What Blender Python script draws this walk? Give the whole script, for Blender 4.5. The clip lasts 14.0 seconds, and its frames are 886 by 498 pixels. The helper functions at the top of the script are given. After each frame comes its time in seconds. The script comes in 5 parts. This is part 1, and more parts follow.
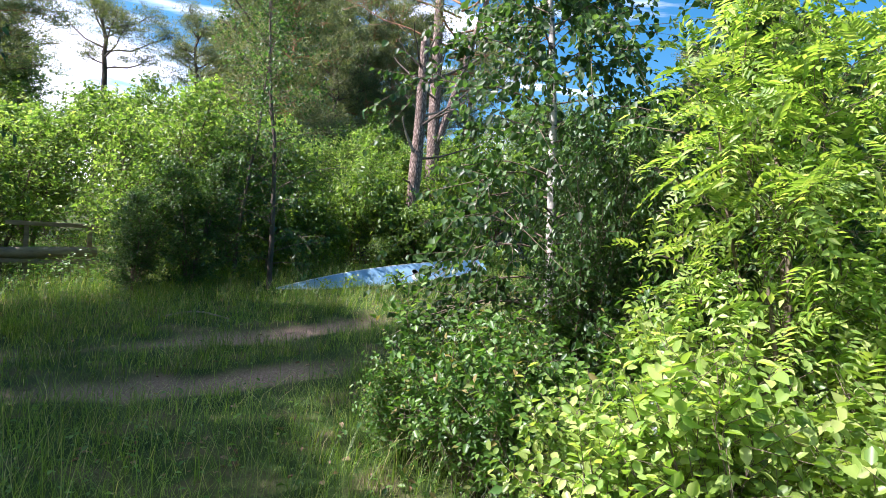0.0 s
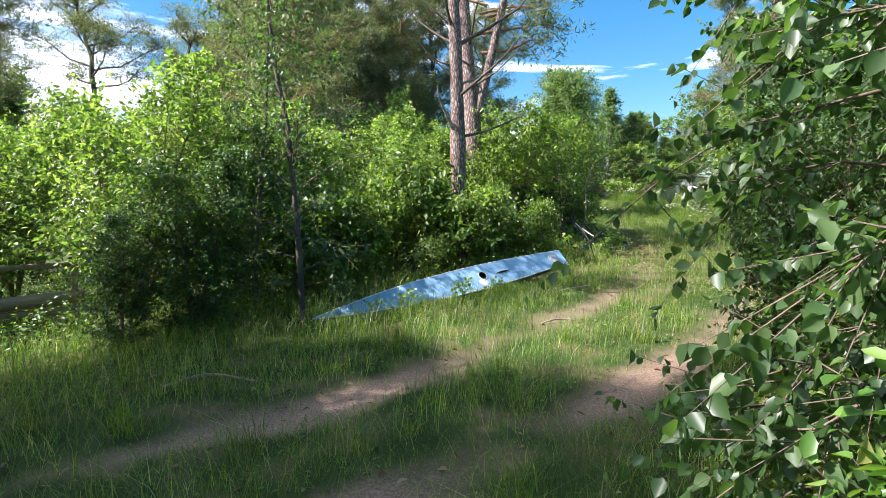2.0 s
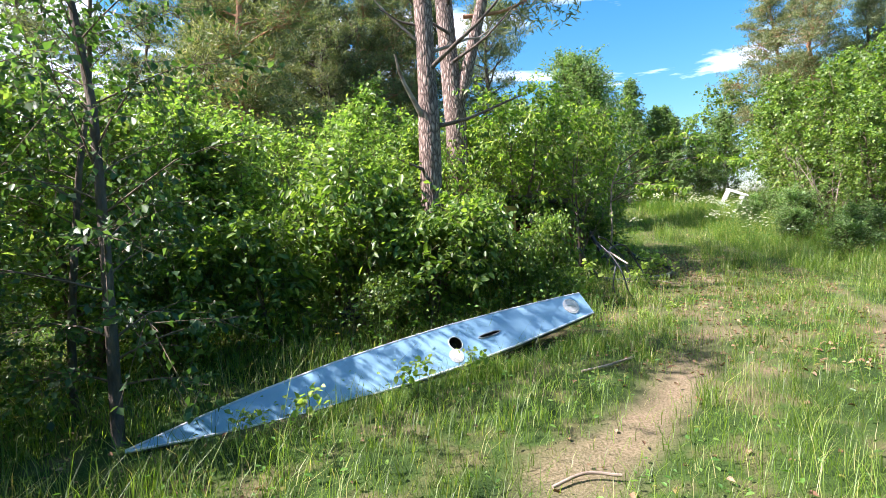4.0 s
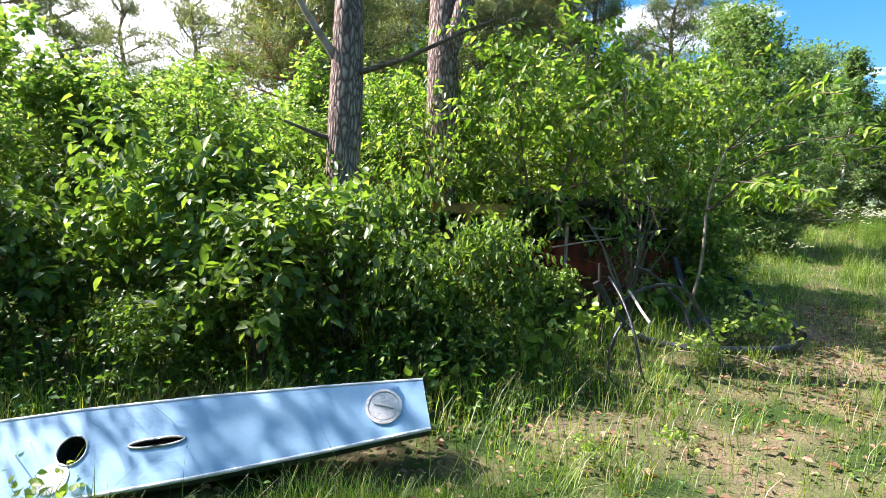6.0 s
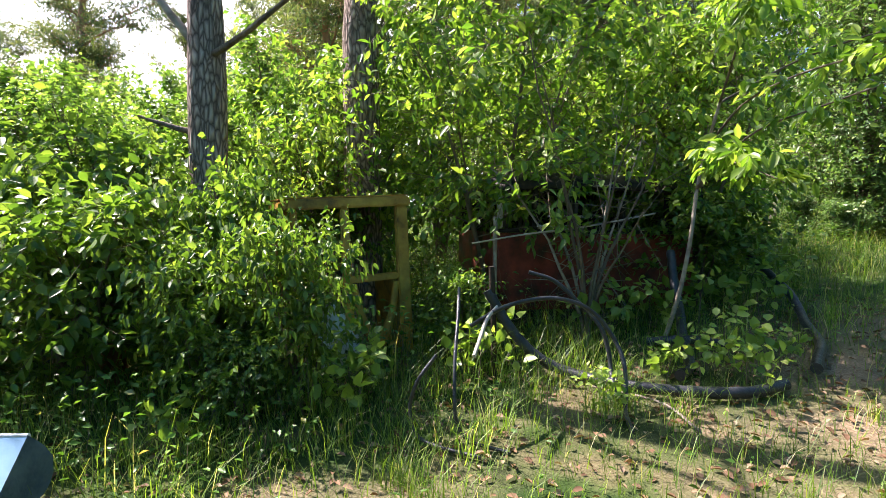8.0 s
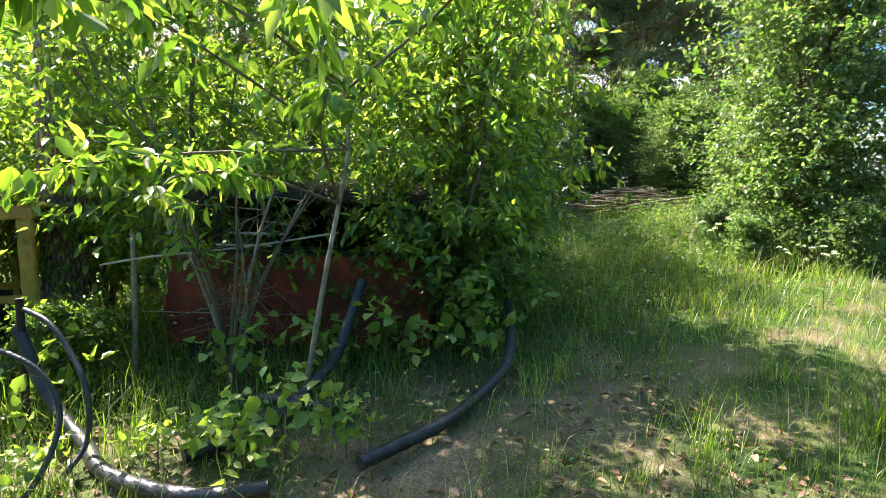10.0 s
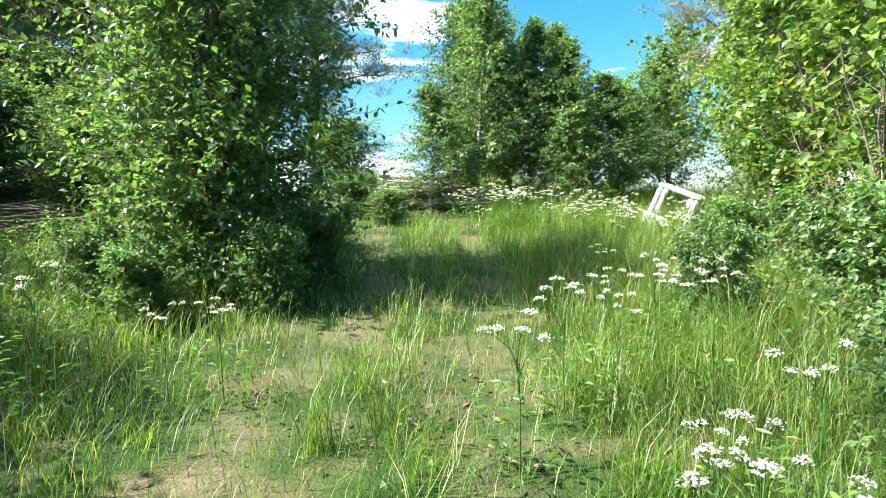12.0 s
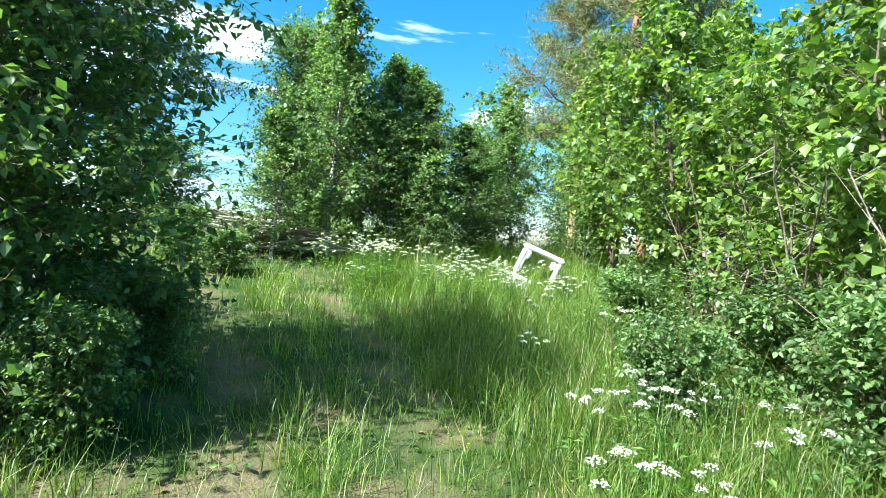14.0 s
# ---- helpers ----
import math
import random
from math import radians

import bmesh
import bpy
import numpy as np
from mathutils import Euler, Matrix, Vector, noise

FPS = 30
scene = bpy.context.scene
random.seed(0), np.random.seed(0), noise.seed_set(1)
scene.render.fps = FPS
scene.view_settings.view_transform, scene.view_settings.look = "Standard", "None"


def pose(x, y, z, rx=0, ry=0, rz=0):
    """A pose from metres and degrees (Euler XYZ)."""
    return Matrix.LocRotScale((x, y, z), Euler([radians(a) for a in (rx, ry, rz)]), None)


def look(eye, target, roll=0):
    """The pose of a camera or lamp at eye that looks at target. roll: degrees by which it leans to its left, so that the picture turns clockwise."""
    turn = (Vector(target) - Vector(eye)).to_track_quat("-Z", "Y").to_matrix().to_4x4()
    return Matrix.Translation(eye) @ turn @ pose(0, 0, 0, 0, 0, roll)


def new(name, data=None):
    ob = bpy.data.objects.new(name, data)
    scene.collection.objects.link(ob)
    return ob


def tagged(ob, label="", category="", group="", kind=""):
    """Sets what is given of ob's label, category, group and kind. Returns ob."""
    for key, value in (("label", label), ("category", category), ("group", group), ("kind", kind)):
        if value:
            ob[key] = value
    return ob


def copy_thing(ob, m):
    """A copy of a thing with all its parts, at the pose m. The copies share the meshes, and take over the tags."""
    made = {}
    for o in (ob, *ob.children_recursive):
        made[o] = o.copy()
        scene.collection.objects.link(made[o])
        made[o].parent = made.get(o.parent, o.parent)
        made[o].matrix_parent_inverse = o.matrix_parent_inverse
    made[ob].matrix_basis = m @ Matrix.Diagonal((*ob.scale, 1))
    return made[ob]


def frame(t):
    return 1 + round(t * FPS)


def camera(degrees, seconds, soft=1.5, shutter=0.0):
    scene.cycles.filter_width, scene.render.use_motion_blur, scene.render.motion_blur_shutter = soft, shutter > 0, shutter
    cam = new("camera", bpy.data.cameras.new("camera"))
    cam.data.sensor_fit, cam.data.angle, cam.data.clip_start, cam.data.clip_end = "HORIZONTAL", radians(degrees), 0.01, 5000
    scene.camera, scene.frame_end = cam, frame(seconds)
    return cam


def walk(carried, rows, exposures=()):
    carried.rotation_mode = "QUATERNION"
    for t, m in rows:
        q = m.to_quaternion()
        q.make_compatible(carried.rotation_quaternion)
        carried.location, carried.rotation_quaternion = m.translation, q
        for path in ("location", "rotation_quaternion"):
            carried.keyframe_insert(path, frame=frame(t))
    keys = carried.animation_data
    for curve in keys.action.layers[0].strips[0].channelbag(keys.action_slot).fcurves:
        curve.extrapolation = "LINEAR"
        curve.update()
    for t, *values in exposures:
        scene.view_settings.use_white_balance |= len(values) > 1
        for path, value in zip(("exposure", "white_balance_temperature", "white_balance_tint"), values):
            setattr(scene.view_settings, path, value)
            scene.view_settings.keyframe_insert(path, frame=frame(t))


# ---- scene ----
cam = camera(77.74, 14.0, soft=0.8)
PATH = [
    (0.00, pose(0.001, 0.000, 1.513, 87.49, -4.69, -0.02)),
    (0.50, pose(-0.192, 0.523, 1.489, 88.33, -5.17, 2.06)),
    (1.00, pose(-0.311, 1.115, 1.469, 86.50, -2.95, 6.25)),
    (1.50, pose(-0.573, 1.735, 1.466, 86.15, 0.32, 5.13)),
    (2.00, pose(-0.852, 2.415, 1.446, 86.78, 1.91, 1.56)),
    (2.50, pose(-1.051, 3.118, 1.516, 88.40, 2.55, -1.53)),
    (3.00, pose(-1.074, 3.756, 1.592, 89.01, 4.84, -5.64)),
    (3.20, pose(-0.965, 3.991, 1.593, 87.69, 3.92, -6.47)),
    (3.60, pose(-0.658, 4.888, 1.604, 87.83, 3.65, -2.08)),
    (4.25, pose(0.082, 6.518, 1.624, 88.09, 3.14, 6.07)),
    (4.90, pose(1.223, 7.848, 1.644, 88.34, 2.63, 14.22)),
    (5.30, pose(1.929, 8.545, 1.655, 88.48, 2.36, 18.60)),
    (5.50, pose(2.051, 8.829, 1.621, 88.16, 1.70, 20.62)),
    (6.00, pose(2.242, 9.498, 1.613, 88.49, -1.50, 23.94)),
    (6.50, pose(2.466, 10.120, 1.652, 88.07, -0.93, 26.90)),
    (7.00, pose(2.838, 10.611, 1.692, 87.19, -0.65, 29.23)),
    (7.20, pose(3.014, 10.780, 1.725, 86.67, -0.28, 30.40)),
    (9.30, pose(5.184, 13.763, 1.810, 87.41, 0.10, 55.91)),
    (9.50, pose(5.305, 14.137, 1.831, 87.39, 0.09, 55.58)),
    (10.00, pose(5.697, 14.867, 1.915, 86.16, -0.31, 50.48)),
    (10.50, pose(5.659, 15.498, 1.987, 84.64, -0.78, 34.03)),
    (11.00, pose(5.484, 16.166, 2.013, 86.49, 0.80, 22.76)),
    (11.50, pose(5.432, 16.907, 2.010, 86.33, 2.23, 10.36)),
    (12.00, pose(5.309, 17.516, 2.037, 86.82, 1.85, -1.31)),
    (12.50, pose(5.267, 17.954, 2.160, 88.30, -0.67, -8.98)),
    (13.00, pose(5.090, 18.262, 2.275, 87.74, -1.46, -14.31)),
    (13.50, pose(4.894, 18.551, 2.346, 89.43, -1.94, -17.82)),
    (14.00, pose(4.694, 18.848, 2.374, 90.15, -1.62, -20.95)),
]
walk(cam, PATH, [(0.0, 1.35, 5900, 27), (3.2, 1.62, 6100, 25), (6.5, 1.75, 6200, 26), (9.5, 2.1, 6500, 25), (10.6, 2.45, 6400, 21), (11.5, 2.0, 6100, 17), (12.5, 1.85, 5750, 10), (14.0, 1.75, 5600, 8)])

# ---- world, sun, exposure ----
SUN_YAW, SUN_EL = 103.0, 50.0
world = bpy.data.worlds.new("sky")
scene.world = world
world.use_nodes = True
wn, wl = world.node_tree.nodes, world.node_tree.links
wn.clear()
w_out = wn.new("ShaderNodeOutputWorld")
w_bg = wn.new("ShaderNodeBackground")
sky = wn.new("ShaderNodeTexSky")
sky.sky_type = "NISHITA"
sky.sun_disc = False
sky.sun_elevation = radians(SUN_EL)
sky.sun_rotation = radians(-SUN_YAW)
sky.air_density, sky.dust_density, sky.ozone_density = 1.0, 0.9, 1.0
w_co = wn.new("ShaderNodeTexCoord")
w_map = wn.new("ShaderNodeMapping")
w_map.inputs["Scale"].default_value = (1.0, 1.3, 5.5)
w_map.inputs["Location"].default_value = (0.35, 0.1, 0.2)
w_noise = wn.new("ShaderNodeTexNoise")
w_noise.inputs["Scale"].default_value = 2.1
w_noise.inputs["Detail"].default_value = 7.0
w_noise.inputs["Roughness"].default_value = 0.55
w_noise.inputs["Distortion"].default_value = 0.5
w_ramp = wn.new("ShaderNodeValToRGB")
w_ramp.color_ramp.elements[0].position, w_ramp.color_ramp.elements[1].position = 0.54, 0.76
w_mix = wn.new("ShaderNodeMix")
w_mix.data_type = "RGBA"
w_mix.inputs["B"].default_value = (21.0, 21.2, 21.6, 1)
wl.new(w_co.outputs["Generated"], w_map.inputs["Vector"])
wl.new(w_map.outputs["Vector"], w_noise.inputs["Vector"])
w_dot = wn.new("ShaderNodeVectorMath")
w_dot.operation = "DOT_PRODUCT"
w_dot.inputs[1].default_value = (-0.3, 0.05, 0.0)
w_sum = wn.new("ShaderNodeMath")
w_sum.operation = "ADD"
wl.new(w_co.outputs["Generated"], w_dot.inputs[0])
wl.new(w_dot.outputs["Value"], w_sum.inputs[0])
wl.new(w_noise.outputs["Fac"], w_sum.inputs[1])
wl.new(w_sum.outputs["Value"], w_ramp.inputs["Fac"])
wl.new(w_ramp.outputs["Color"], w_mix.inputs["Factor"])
w_sat = wn.new("ShaderNodeHueSaturation")
w_sat.inputs["Saturation"].default_value, w_sat.inputs["Hue"].default_value = 1.45, 0.48
wl.new(sky.outputs["Color"], w_sat.inputs["Color"])
wl.new(w_sat.outputs["Color"], w_mix.inputs["A"])
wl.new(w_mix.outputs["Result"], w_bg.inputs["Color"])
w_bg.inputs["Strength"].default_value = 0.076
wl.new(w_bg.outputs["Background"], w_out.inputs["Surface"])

sun_data = bpy.data.lights.new("sun", "SUN")
sun_data.energy, sun_data.angle, sun_data.color = 5.0, radians(0.6), (1.0, 0.94, 0.84)
sun = new("sun", sun_data)
sun_dir = Vector((-math.sin(radians(SUN_YAW)) * math.cos(radians(SUN_EL)),
                  math.cos(radians(SUN_YAW)) * math.cos(radians(SUN_EL)), math.sin(radians(SUN_EL))))
sun.matrix_world = look(sun_dir * 60, (0, 0, 0))


# ---- materials ----
def mat(name, rough=0.6, metal=0.0, spec=0.4):
    m = bpy.data.materials.new(name)
    m.use_nodes = True
    b = m.node_tree.nodes["Principled BSDF"]
    b.inputs["Roughness"].default_value, b.inputs["Metallic"].default_value = rough, metal
    b.inputs["Specular IOR Level"].default_value = spec
    return m, m.node_tree.nodes, m.node_tree.links, b


def ramp_node(n, stops):
    r = n.new("ShaderNodeValToRGB")
    e = r.color_ramp.elements
    while len(e) < len(stops):
        e.new(0.5)
    for k, (p, c) in enumerate(stops):
        e[k].position, e[k].color = p, (*c, 1)
    return r


def leaf_mat(name, stops, trans=0.4, rough=0.42, spec=0.5):
    """Foliage: each leaf its own tint, thin enough to let light through."""
    m, n, l, b = mat(name, rough, 0, spec)
    g = n.new("ShaderNodeNewGeometry")
    r = ramp_node(n, stops)
    l.new(g.outputs["Random Per Island"], r.inputs["Fac"])
    co = n.new("ShaderNodeTexCoord")
    no = n.new("ShaderNodeTexNoise")
    no.inputs["Scale"].default_value = 1.6
    l.new(co.outputs["Object"], no.inputs["Vector"])
    hs = n.new("ShaderNodeHueSaturation")
    mr = n.new("ShaderNodeMapRange")
    mr.inputs["From Min"].default_value, mr.inputs["From Max"].default_value = 0.3, 0.7
    mr.inputs["To Min"].default_value, mr.inputs["To Max"].default_value = 0.7, 1.3
    l.new(no.outputs["Fac"], mr.inputs["Value"])
    l.new(mr.outputs["Result"], hs.inputs["Value"])
    l.new(r.outputs["Color"], hs.inputs["Color"])
    l.new(hs.outputs["Color"], b.inputs["Base Color"])
    t = n.new("ShaderNodeBsdfTranslucent")
    tint = n.new("ShaderNodeMix")
    tint.data_type, tint.blend_type = "RGBA", "MULTIPLY"
    tint.inputs["Factor"].default_value = 1.0
    tint.inputs["B"].default_value = (1.8, 1.9, 0.7, 1)
    l.new(hs.outputs["Color"], tint.inputs["A"])
    l.new(tint.outputs["Result"], t.inputs["Color"])
    mx = n.new("ShaderNodeMixShader")
    mx.inputs["Fac"].default_value = trans
    l.new(b.outputs["BSDF"], mx.inputs[1])
    l.new(t.outputs["BSDF"], mx.inputs[2])
    l.new(mx.outputs["Shader"], n["Material Output"].inputs["Surface"])
    return m


M_BIRCH = leaf_mat("birch leaf", [(0, (0.06, 0.13, 0.035)), (0.6, (0.115, 0.205, 0.06)), (1, (0.24, 0.33, 0.14))])
M_SALLOW = leaf_mat("sallow leaf", [(0, (0.075, 0.15, 0.03)), (0.6, (0.145, 0.245, 0.05)), (1, (0.3, 0.39, 0.13))], 0.45)
M_CHERRY = leaf_mat("cherry leaf", [(0, (0.06, 0.135, 0.02)), (0.6, (0.14, 0.24, 0.03)), (1, (0.3, 0.38, 0.09))], 0.48)
M_MAPLE = leaf_mat("maple leaf", [(0, (0.055, 0.115, 0.02)), (0.6, (0.115, 0.2, 0.03)), (1, (0.23, 0.32, 0.07))], 0.4)
M_ROWAN = leaf_mat("rowan leaf", [(0, (0.13, 0.23, 0.04)), (0.6, (0.25, 0.36, 0.07)), (1, (0.42, 0.48, 0.16))], 0.42)
# birch and alder green with the shade they stand in put into the colour
M_SHADE = leaf_mat("shade-darkened leaf", [(0, (0.035, 0.085, 0.025)), (0.7, (0.07, 0.14, 0.04)), (1, (0.14, 0.23, 0.08))])
M_NEEDLE = leaf_mat("pine needle", [(0, (0.08, 0.115, 0.05)), (0.6, (0.14, 0.18, 0.07)), (1, (0.27, 0.27, 0.13))], 0.3, 0.5)
M_GRASS = leaf_mat("grass blade", [(0, (0.055, 0.115, 0.012)), (0.5, (0.115, 0.2, 0.022)), (0.88, (0.2, 0.29, 0.045)), (0.94, (0.36, 0.34, 0.14)), (1, (0.5, 0.44, 0.24))], 0.42, 0.45)
M_HERB = leaf_mat("herb leaf", [(0, (0.05, 0.13, 0.02)), (0.6, (0.09, 0.2, 0.03)), (0.93, (0.18, 0.3, 0.06)), (1, (0.3, 0.22, 0.08))], 0.35)
M_LITTER = leaf_mat("dry leaf", [(0, (0.12, 0.065, 0.035)), (0.6, (0.22, 0.13, 0.075)), (1, (0.34, 0.24, 0.16))], 0.1, 0.7, 0.2)
M_PETAL = leaf_mat("white flower", [(0, (0.7, 0.72, 0.62)), (1, (0.85, 0.84, 0.82))], 0.3, 0.6, 0.2)


def noisy(name, stops, scale=6.0, stretch=(1, 1, 1), rough=0.75, metal=0.0, bump=0.4, bump_scale=None, detail=6.0, spec=0.3):
    """A surface whose tint follows noise at two scales, with fine relief."""
    m, n, l, b = mat(name, rough, metal, spec)
    co = n.new("ShaderNodeTexCoord")
    mp = n.new("ShaderNodeMapping")
    mp.inputs["Scale"].default_value = stretch
    no = n.new("ShaderNodeTexNoise")
    no.inputs["Scale"].default_value, no.inputs["Detail"].default_value = scale, detail
    no.inputs["Roughness"].default_value = 0.62
    r = ramp_node(n, stops)
    l.new(co.outputs["Object"], mp.inputs["Vector"])
    l.new(mp.outputs["Vector"], no.inputs["Vector"])
    l.new(no.outputs["Fac"], r.inputs["Fac"])
    l.new(r.outputs["Color"], b.inputs["Base Color"])
    n2 = n.new("ShaderNodeTexNoise")
    n2.inputs["Scale"].default_value, n2.inputs["Detail"].default_value = bump_scale or scale * 6, 4.0
    l.new(mp.outputs["Vector"], n2.inputs["Vector"])
    bp = n.new("ShaderNodeBump")
    bp.inputs["Strength"].default_value, bp.inputs["Distance"].default_value = bump, 0.02
    l.new(n2.outputs["Fac"], bp.inputs["Height"])
    l.new(bp.outputs["Normal"], b.inputs["Normal"])
    return m


M_BARK = noisy("grey brown bark", [(0.3, (0.05, 0.04, 0.032)), (0.55, (0.14, 0.11, 0.085)), (0.75, (0.24, 0.2, 0.16))], 9, (1, 1, 0.3), 0.9, 0, 0.9)
M_TWIG = noisy("twig bark", [(0.3, (0.09, 0.065, 0.045)), (0.7, (0.22, 0.17, 0.12))], 14, (1, 1, 0.3), 0.8)
M_DRYTWIG = noisy("dry pale twig", [(0.3, (0.3, 0.26, 0.2)), (0.7, (0.52, 0.47, 0.4))], 14, (1, 1, 0.3), 0.8)
M_RED_BARK = noisy("orange pine bark", [(0.3, (0.2, 0.1, 0.05)), (0.7, (0.45, 0.25, 0.14))], 8, (1, 1, 0.4), 0.9)


def birch_bark():
    m, n, l, b = mat("white birch bark", 0.7)
    co = n.new("ShaderNodeTexCoord")
    mp = n.new("ShaderNodeMapping")
    mp.inputs["Scale"].default_value = (3, 3, 16)
    no = n.new("ShaderNodeTexNoise")
    no.inputs["Scale"].default_value, no.inputs["Detail"].default_value = 1.6, 5
    r = ramp_node(n, [(0.40, (0.03, 0.028, 0.025)), (0.47, (0.42, 0.39, 0.34)), (0.7, (0.68, 0.65, 0.58))])
    l.new(co.outputs["Object"], mp.inputs["Vector"])
    l.new(mp.outputs["Vector"], no.inputs["Vector"])
    l.new(no.outputs["Fac"], r.inputs["Fac"])
    l.new(r.outputs["Color"], b.inputs["Base Color"])
    return m


M_BIRCHBARK = birch_bark()


def pine_bark():
    """Furrowed plates: voronoi cells drawn out along the trunk."""
    m, n, l, b = mat("pine plate bark", 0.9, 0, 0.2)
    co = n.new("ShaderNodeTexCoord")
    mp = n.new("ShaderNodeMapping")
    mp.inputs["Scale"].default_value = (1, 1, 0.28)
    vo = n.new("ShaderNodeTexVoronoi")
    vo.feature = "DISTANCE_TO_EDGE"
    vo.inputs["Scale"].default_value = 26
    no = n.new("ShaderNodeTexNoise")
    no.inputs["Scale"].default_value, no.inputs["Detail"].default_value = 5, 6
    l.new(co.outputs["Object"], mp.inputs["Vector"])
    add = n.new("ShaderNodeMix")
    add.data_type, add.blend_type = "RGBA", "LINEAR_LIGHT"
    add.inputs["Factor"].default_value = 0.06
    l.new(mp.outputs["Vector"], add.inputs["A"])
    l.new(mp.outputs["Vector"], no.inputs["Vector"])
    l.new(no.outputs["Color"], add.inputs["B"])
    l.new(add.outputs["Result"], vo.inputs["Vector"])
    r = ramp_node(n, [(0.0, (0.08, 0.058, 0.046)), (0.12, (0.22, 0.16, 0.13)), (0.35, (0.42, 0.33, 0.27)), (1, (0.56, 0.46, 0.4))])
    l.new(vo.outputs["Distance"], r.inputs["Fac"])
    tone = n.new("ShaderNodeMix")
    tone.data_type, tone.blend_type = "RGBA", "OVERLAY"
    tone.inputs["Factor"].default_value = 0.6
    l.new(r.outputs["Color"], tone.inputs["A"])
    l.new(no.outputs["Fac"], tone.inputs["B"])
    l.new(tone.outputs["Result"], b.inputs["Base Color"])
    bp = n.new("ShaderNodeBump")
    bp.inputs["Strength"].default_value, bp.inputs["Distance"].default_value = 1.0, 0.03
    l.new(vo.outputs["Distance"], bp.inputs["Height"])
    l.new(bp.outputs["Normal"], b.inputs["Normal"])
    return m


M_PINEBARK = pine_bark()


def soil_mat():
    """Sandy soil in the ruts, mossy litter elsewhere; the mesh says how bare each spot is."""
    m, n, l, b = mat("track soil", 0.95, 0, 0.15)
    at = n.new("ShaderNodeAttribute")
    at.attribute_name = "bare"
    co = n.new("ShaderNodeTexCoord")
    big = n.new("ShaderNodeTexNoise")
    big.inputs["Scale"].default_value, big.inputs["Detail"].default_value = 2.2, 8
    fine = n.new("ShaderNodeTexNoise")
    fine.inputs["Scale"].default_value, fine.inputs["Detail"].default_value = 60, 6
    l.new(co.outputs["Object"], big.inputs["Vector"])
    l.new(co.outputs["Object"], fine.inputs["Vector"])
    sand = ramp_node(n, [(0.3, (0.15, 0.1, 0.065)), (0.5, (0.27, 0.185, 0.125)), (0.72, (0.4, 0.3, 0.22))])
    l.new(fine.outputs["Fac"], sand.inputs["Fac"])
    moss = ramp_node(n, [(0.3, (0.02, 0.042, 0.009)), (0.5, (0.042, 0.075, 0.016)), (0.64, (0.085, 0.088, 0.032)), (0.8, (0.15, 0.12, 0.065))])
    l.new(big.outputs["Fac"], moss.inputs["Fac"])
    f = n.new("ShaderNodeMath")
    f.operation = "MULTIPLY_ADD"
    f.inputs[1].default_value, f.inputs[2].default_value = 0.9, -0.45
    l.new(big.outputs["Fac"], f.inputs[0])
    s = n.new("ShaderNodeMath")
    s.operation, s.use_clamp = "ADD", True
    l.new(f.outputs["Value"], s.inputs[0])
    l.new(at.outputs["Fac"], s.inputs[1])
    mx = n.new("ShaderNodeMix")
    mx.data_type = "RGBA"
    l.new(s.outputs["Value"], mx.inputs["Factor"])
    l.new(moss.outputs["Color"], mx.inputs["A"])
    l.new(sand.outputs["Color"], mx.inputs["B"])
    l.new(mx.outputs["Result"], b.inputs["Base Color"])
    bp = n.new("ShaderNodeBump")
    bp.inputs["Strength"].default_value, bp.inputs["Distance"].default_value = 0.7, 0.02
    l.new(fine.outputs["Fac"], bp.inputs["Height"])
    l.new(bp.outputs["Normal"], b.inputs["Normal"])
    return m


M_SOIL = soil_mat()
M_HULL = noisy("weathered pale blue boat paint", [(0.3, (0.2, 0.38, 0.54)), (0.55, (0.27, 0.47, 0.62)), (0.8, (0.38, 0.55, 0.66))], 2.2, (1, 1, 1), 0.5, 0, 0.08, 40, spec=0.35)
M_RAIL = noisy("white rubbing strip", [(0.3, (0.45, 0.5, 0.5)), (0.7, (0.75, 0.78, 0.78))], 8, rough=0.5)
M_DARKBLUE = noisy("dirty dark hull", [(0.3, (0.03, 0.06, 0.09)), (0.7, (0.12, 0.17, 0.2))], 6, rough=0.6)
M_HATCH = noisy("yellowed white plastic", [(0.3, (0.5, 0.5, 0.46)), (0.7, (0.72, 0.72, 0.68))], 9, rough=0.45)
M_BLACK = noisy("dark hollow", [(0.3, (0.008, 0.008, 0.008)), (0.7, (0.02, 0.02, 0.018))], 9, rough=0.8)
M_YELLOW = noisy("rusty yellow paint", [(0.28, (0.09, 0.045, 0.02)), (0.42, (0.38, 0.19, 0.035)), (0.7, (0.6, 0.36, 0.06))], 5, rough=0.55, bump=0.2)
M_RED = noisy("faded red truck paint with rust", [(0.36, (0.05, 0.02, 0.012)), (0.5, (0.17, 0.028, 0.018)), (0.75, (0.36, 0.055, 0.032))], 4, rough=0.5, bump=0.15)
M_DARKMETAL = noisy("black rusted metal", [(0.3, (0.012, 0.011, 0.01)), (0.6, (0.05, 0.035, 0.025)), (0.8, (0.12, 0.07, 0.04))], 7, rough=0.6, metal=0.2)
M_CHROME = noisy("dull bright trim", [(0.3, (0.3, 0.3, 0.29)), (0.7, (0.6, 0.6, 0.58))], 12, rough=0.35, metal=0.7)
M_HOSE = noisy("black rubber hose", [(0.3, (0.012, 0.013, 0.016)), (0.6, (0.035, 0.037, 0.042)), (0.8, (0.1, 0.1, 0.1))], 12, rough=0.38, bump=0.3, spec=0.5)
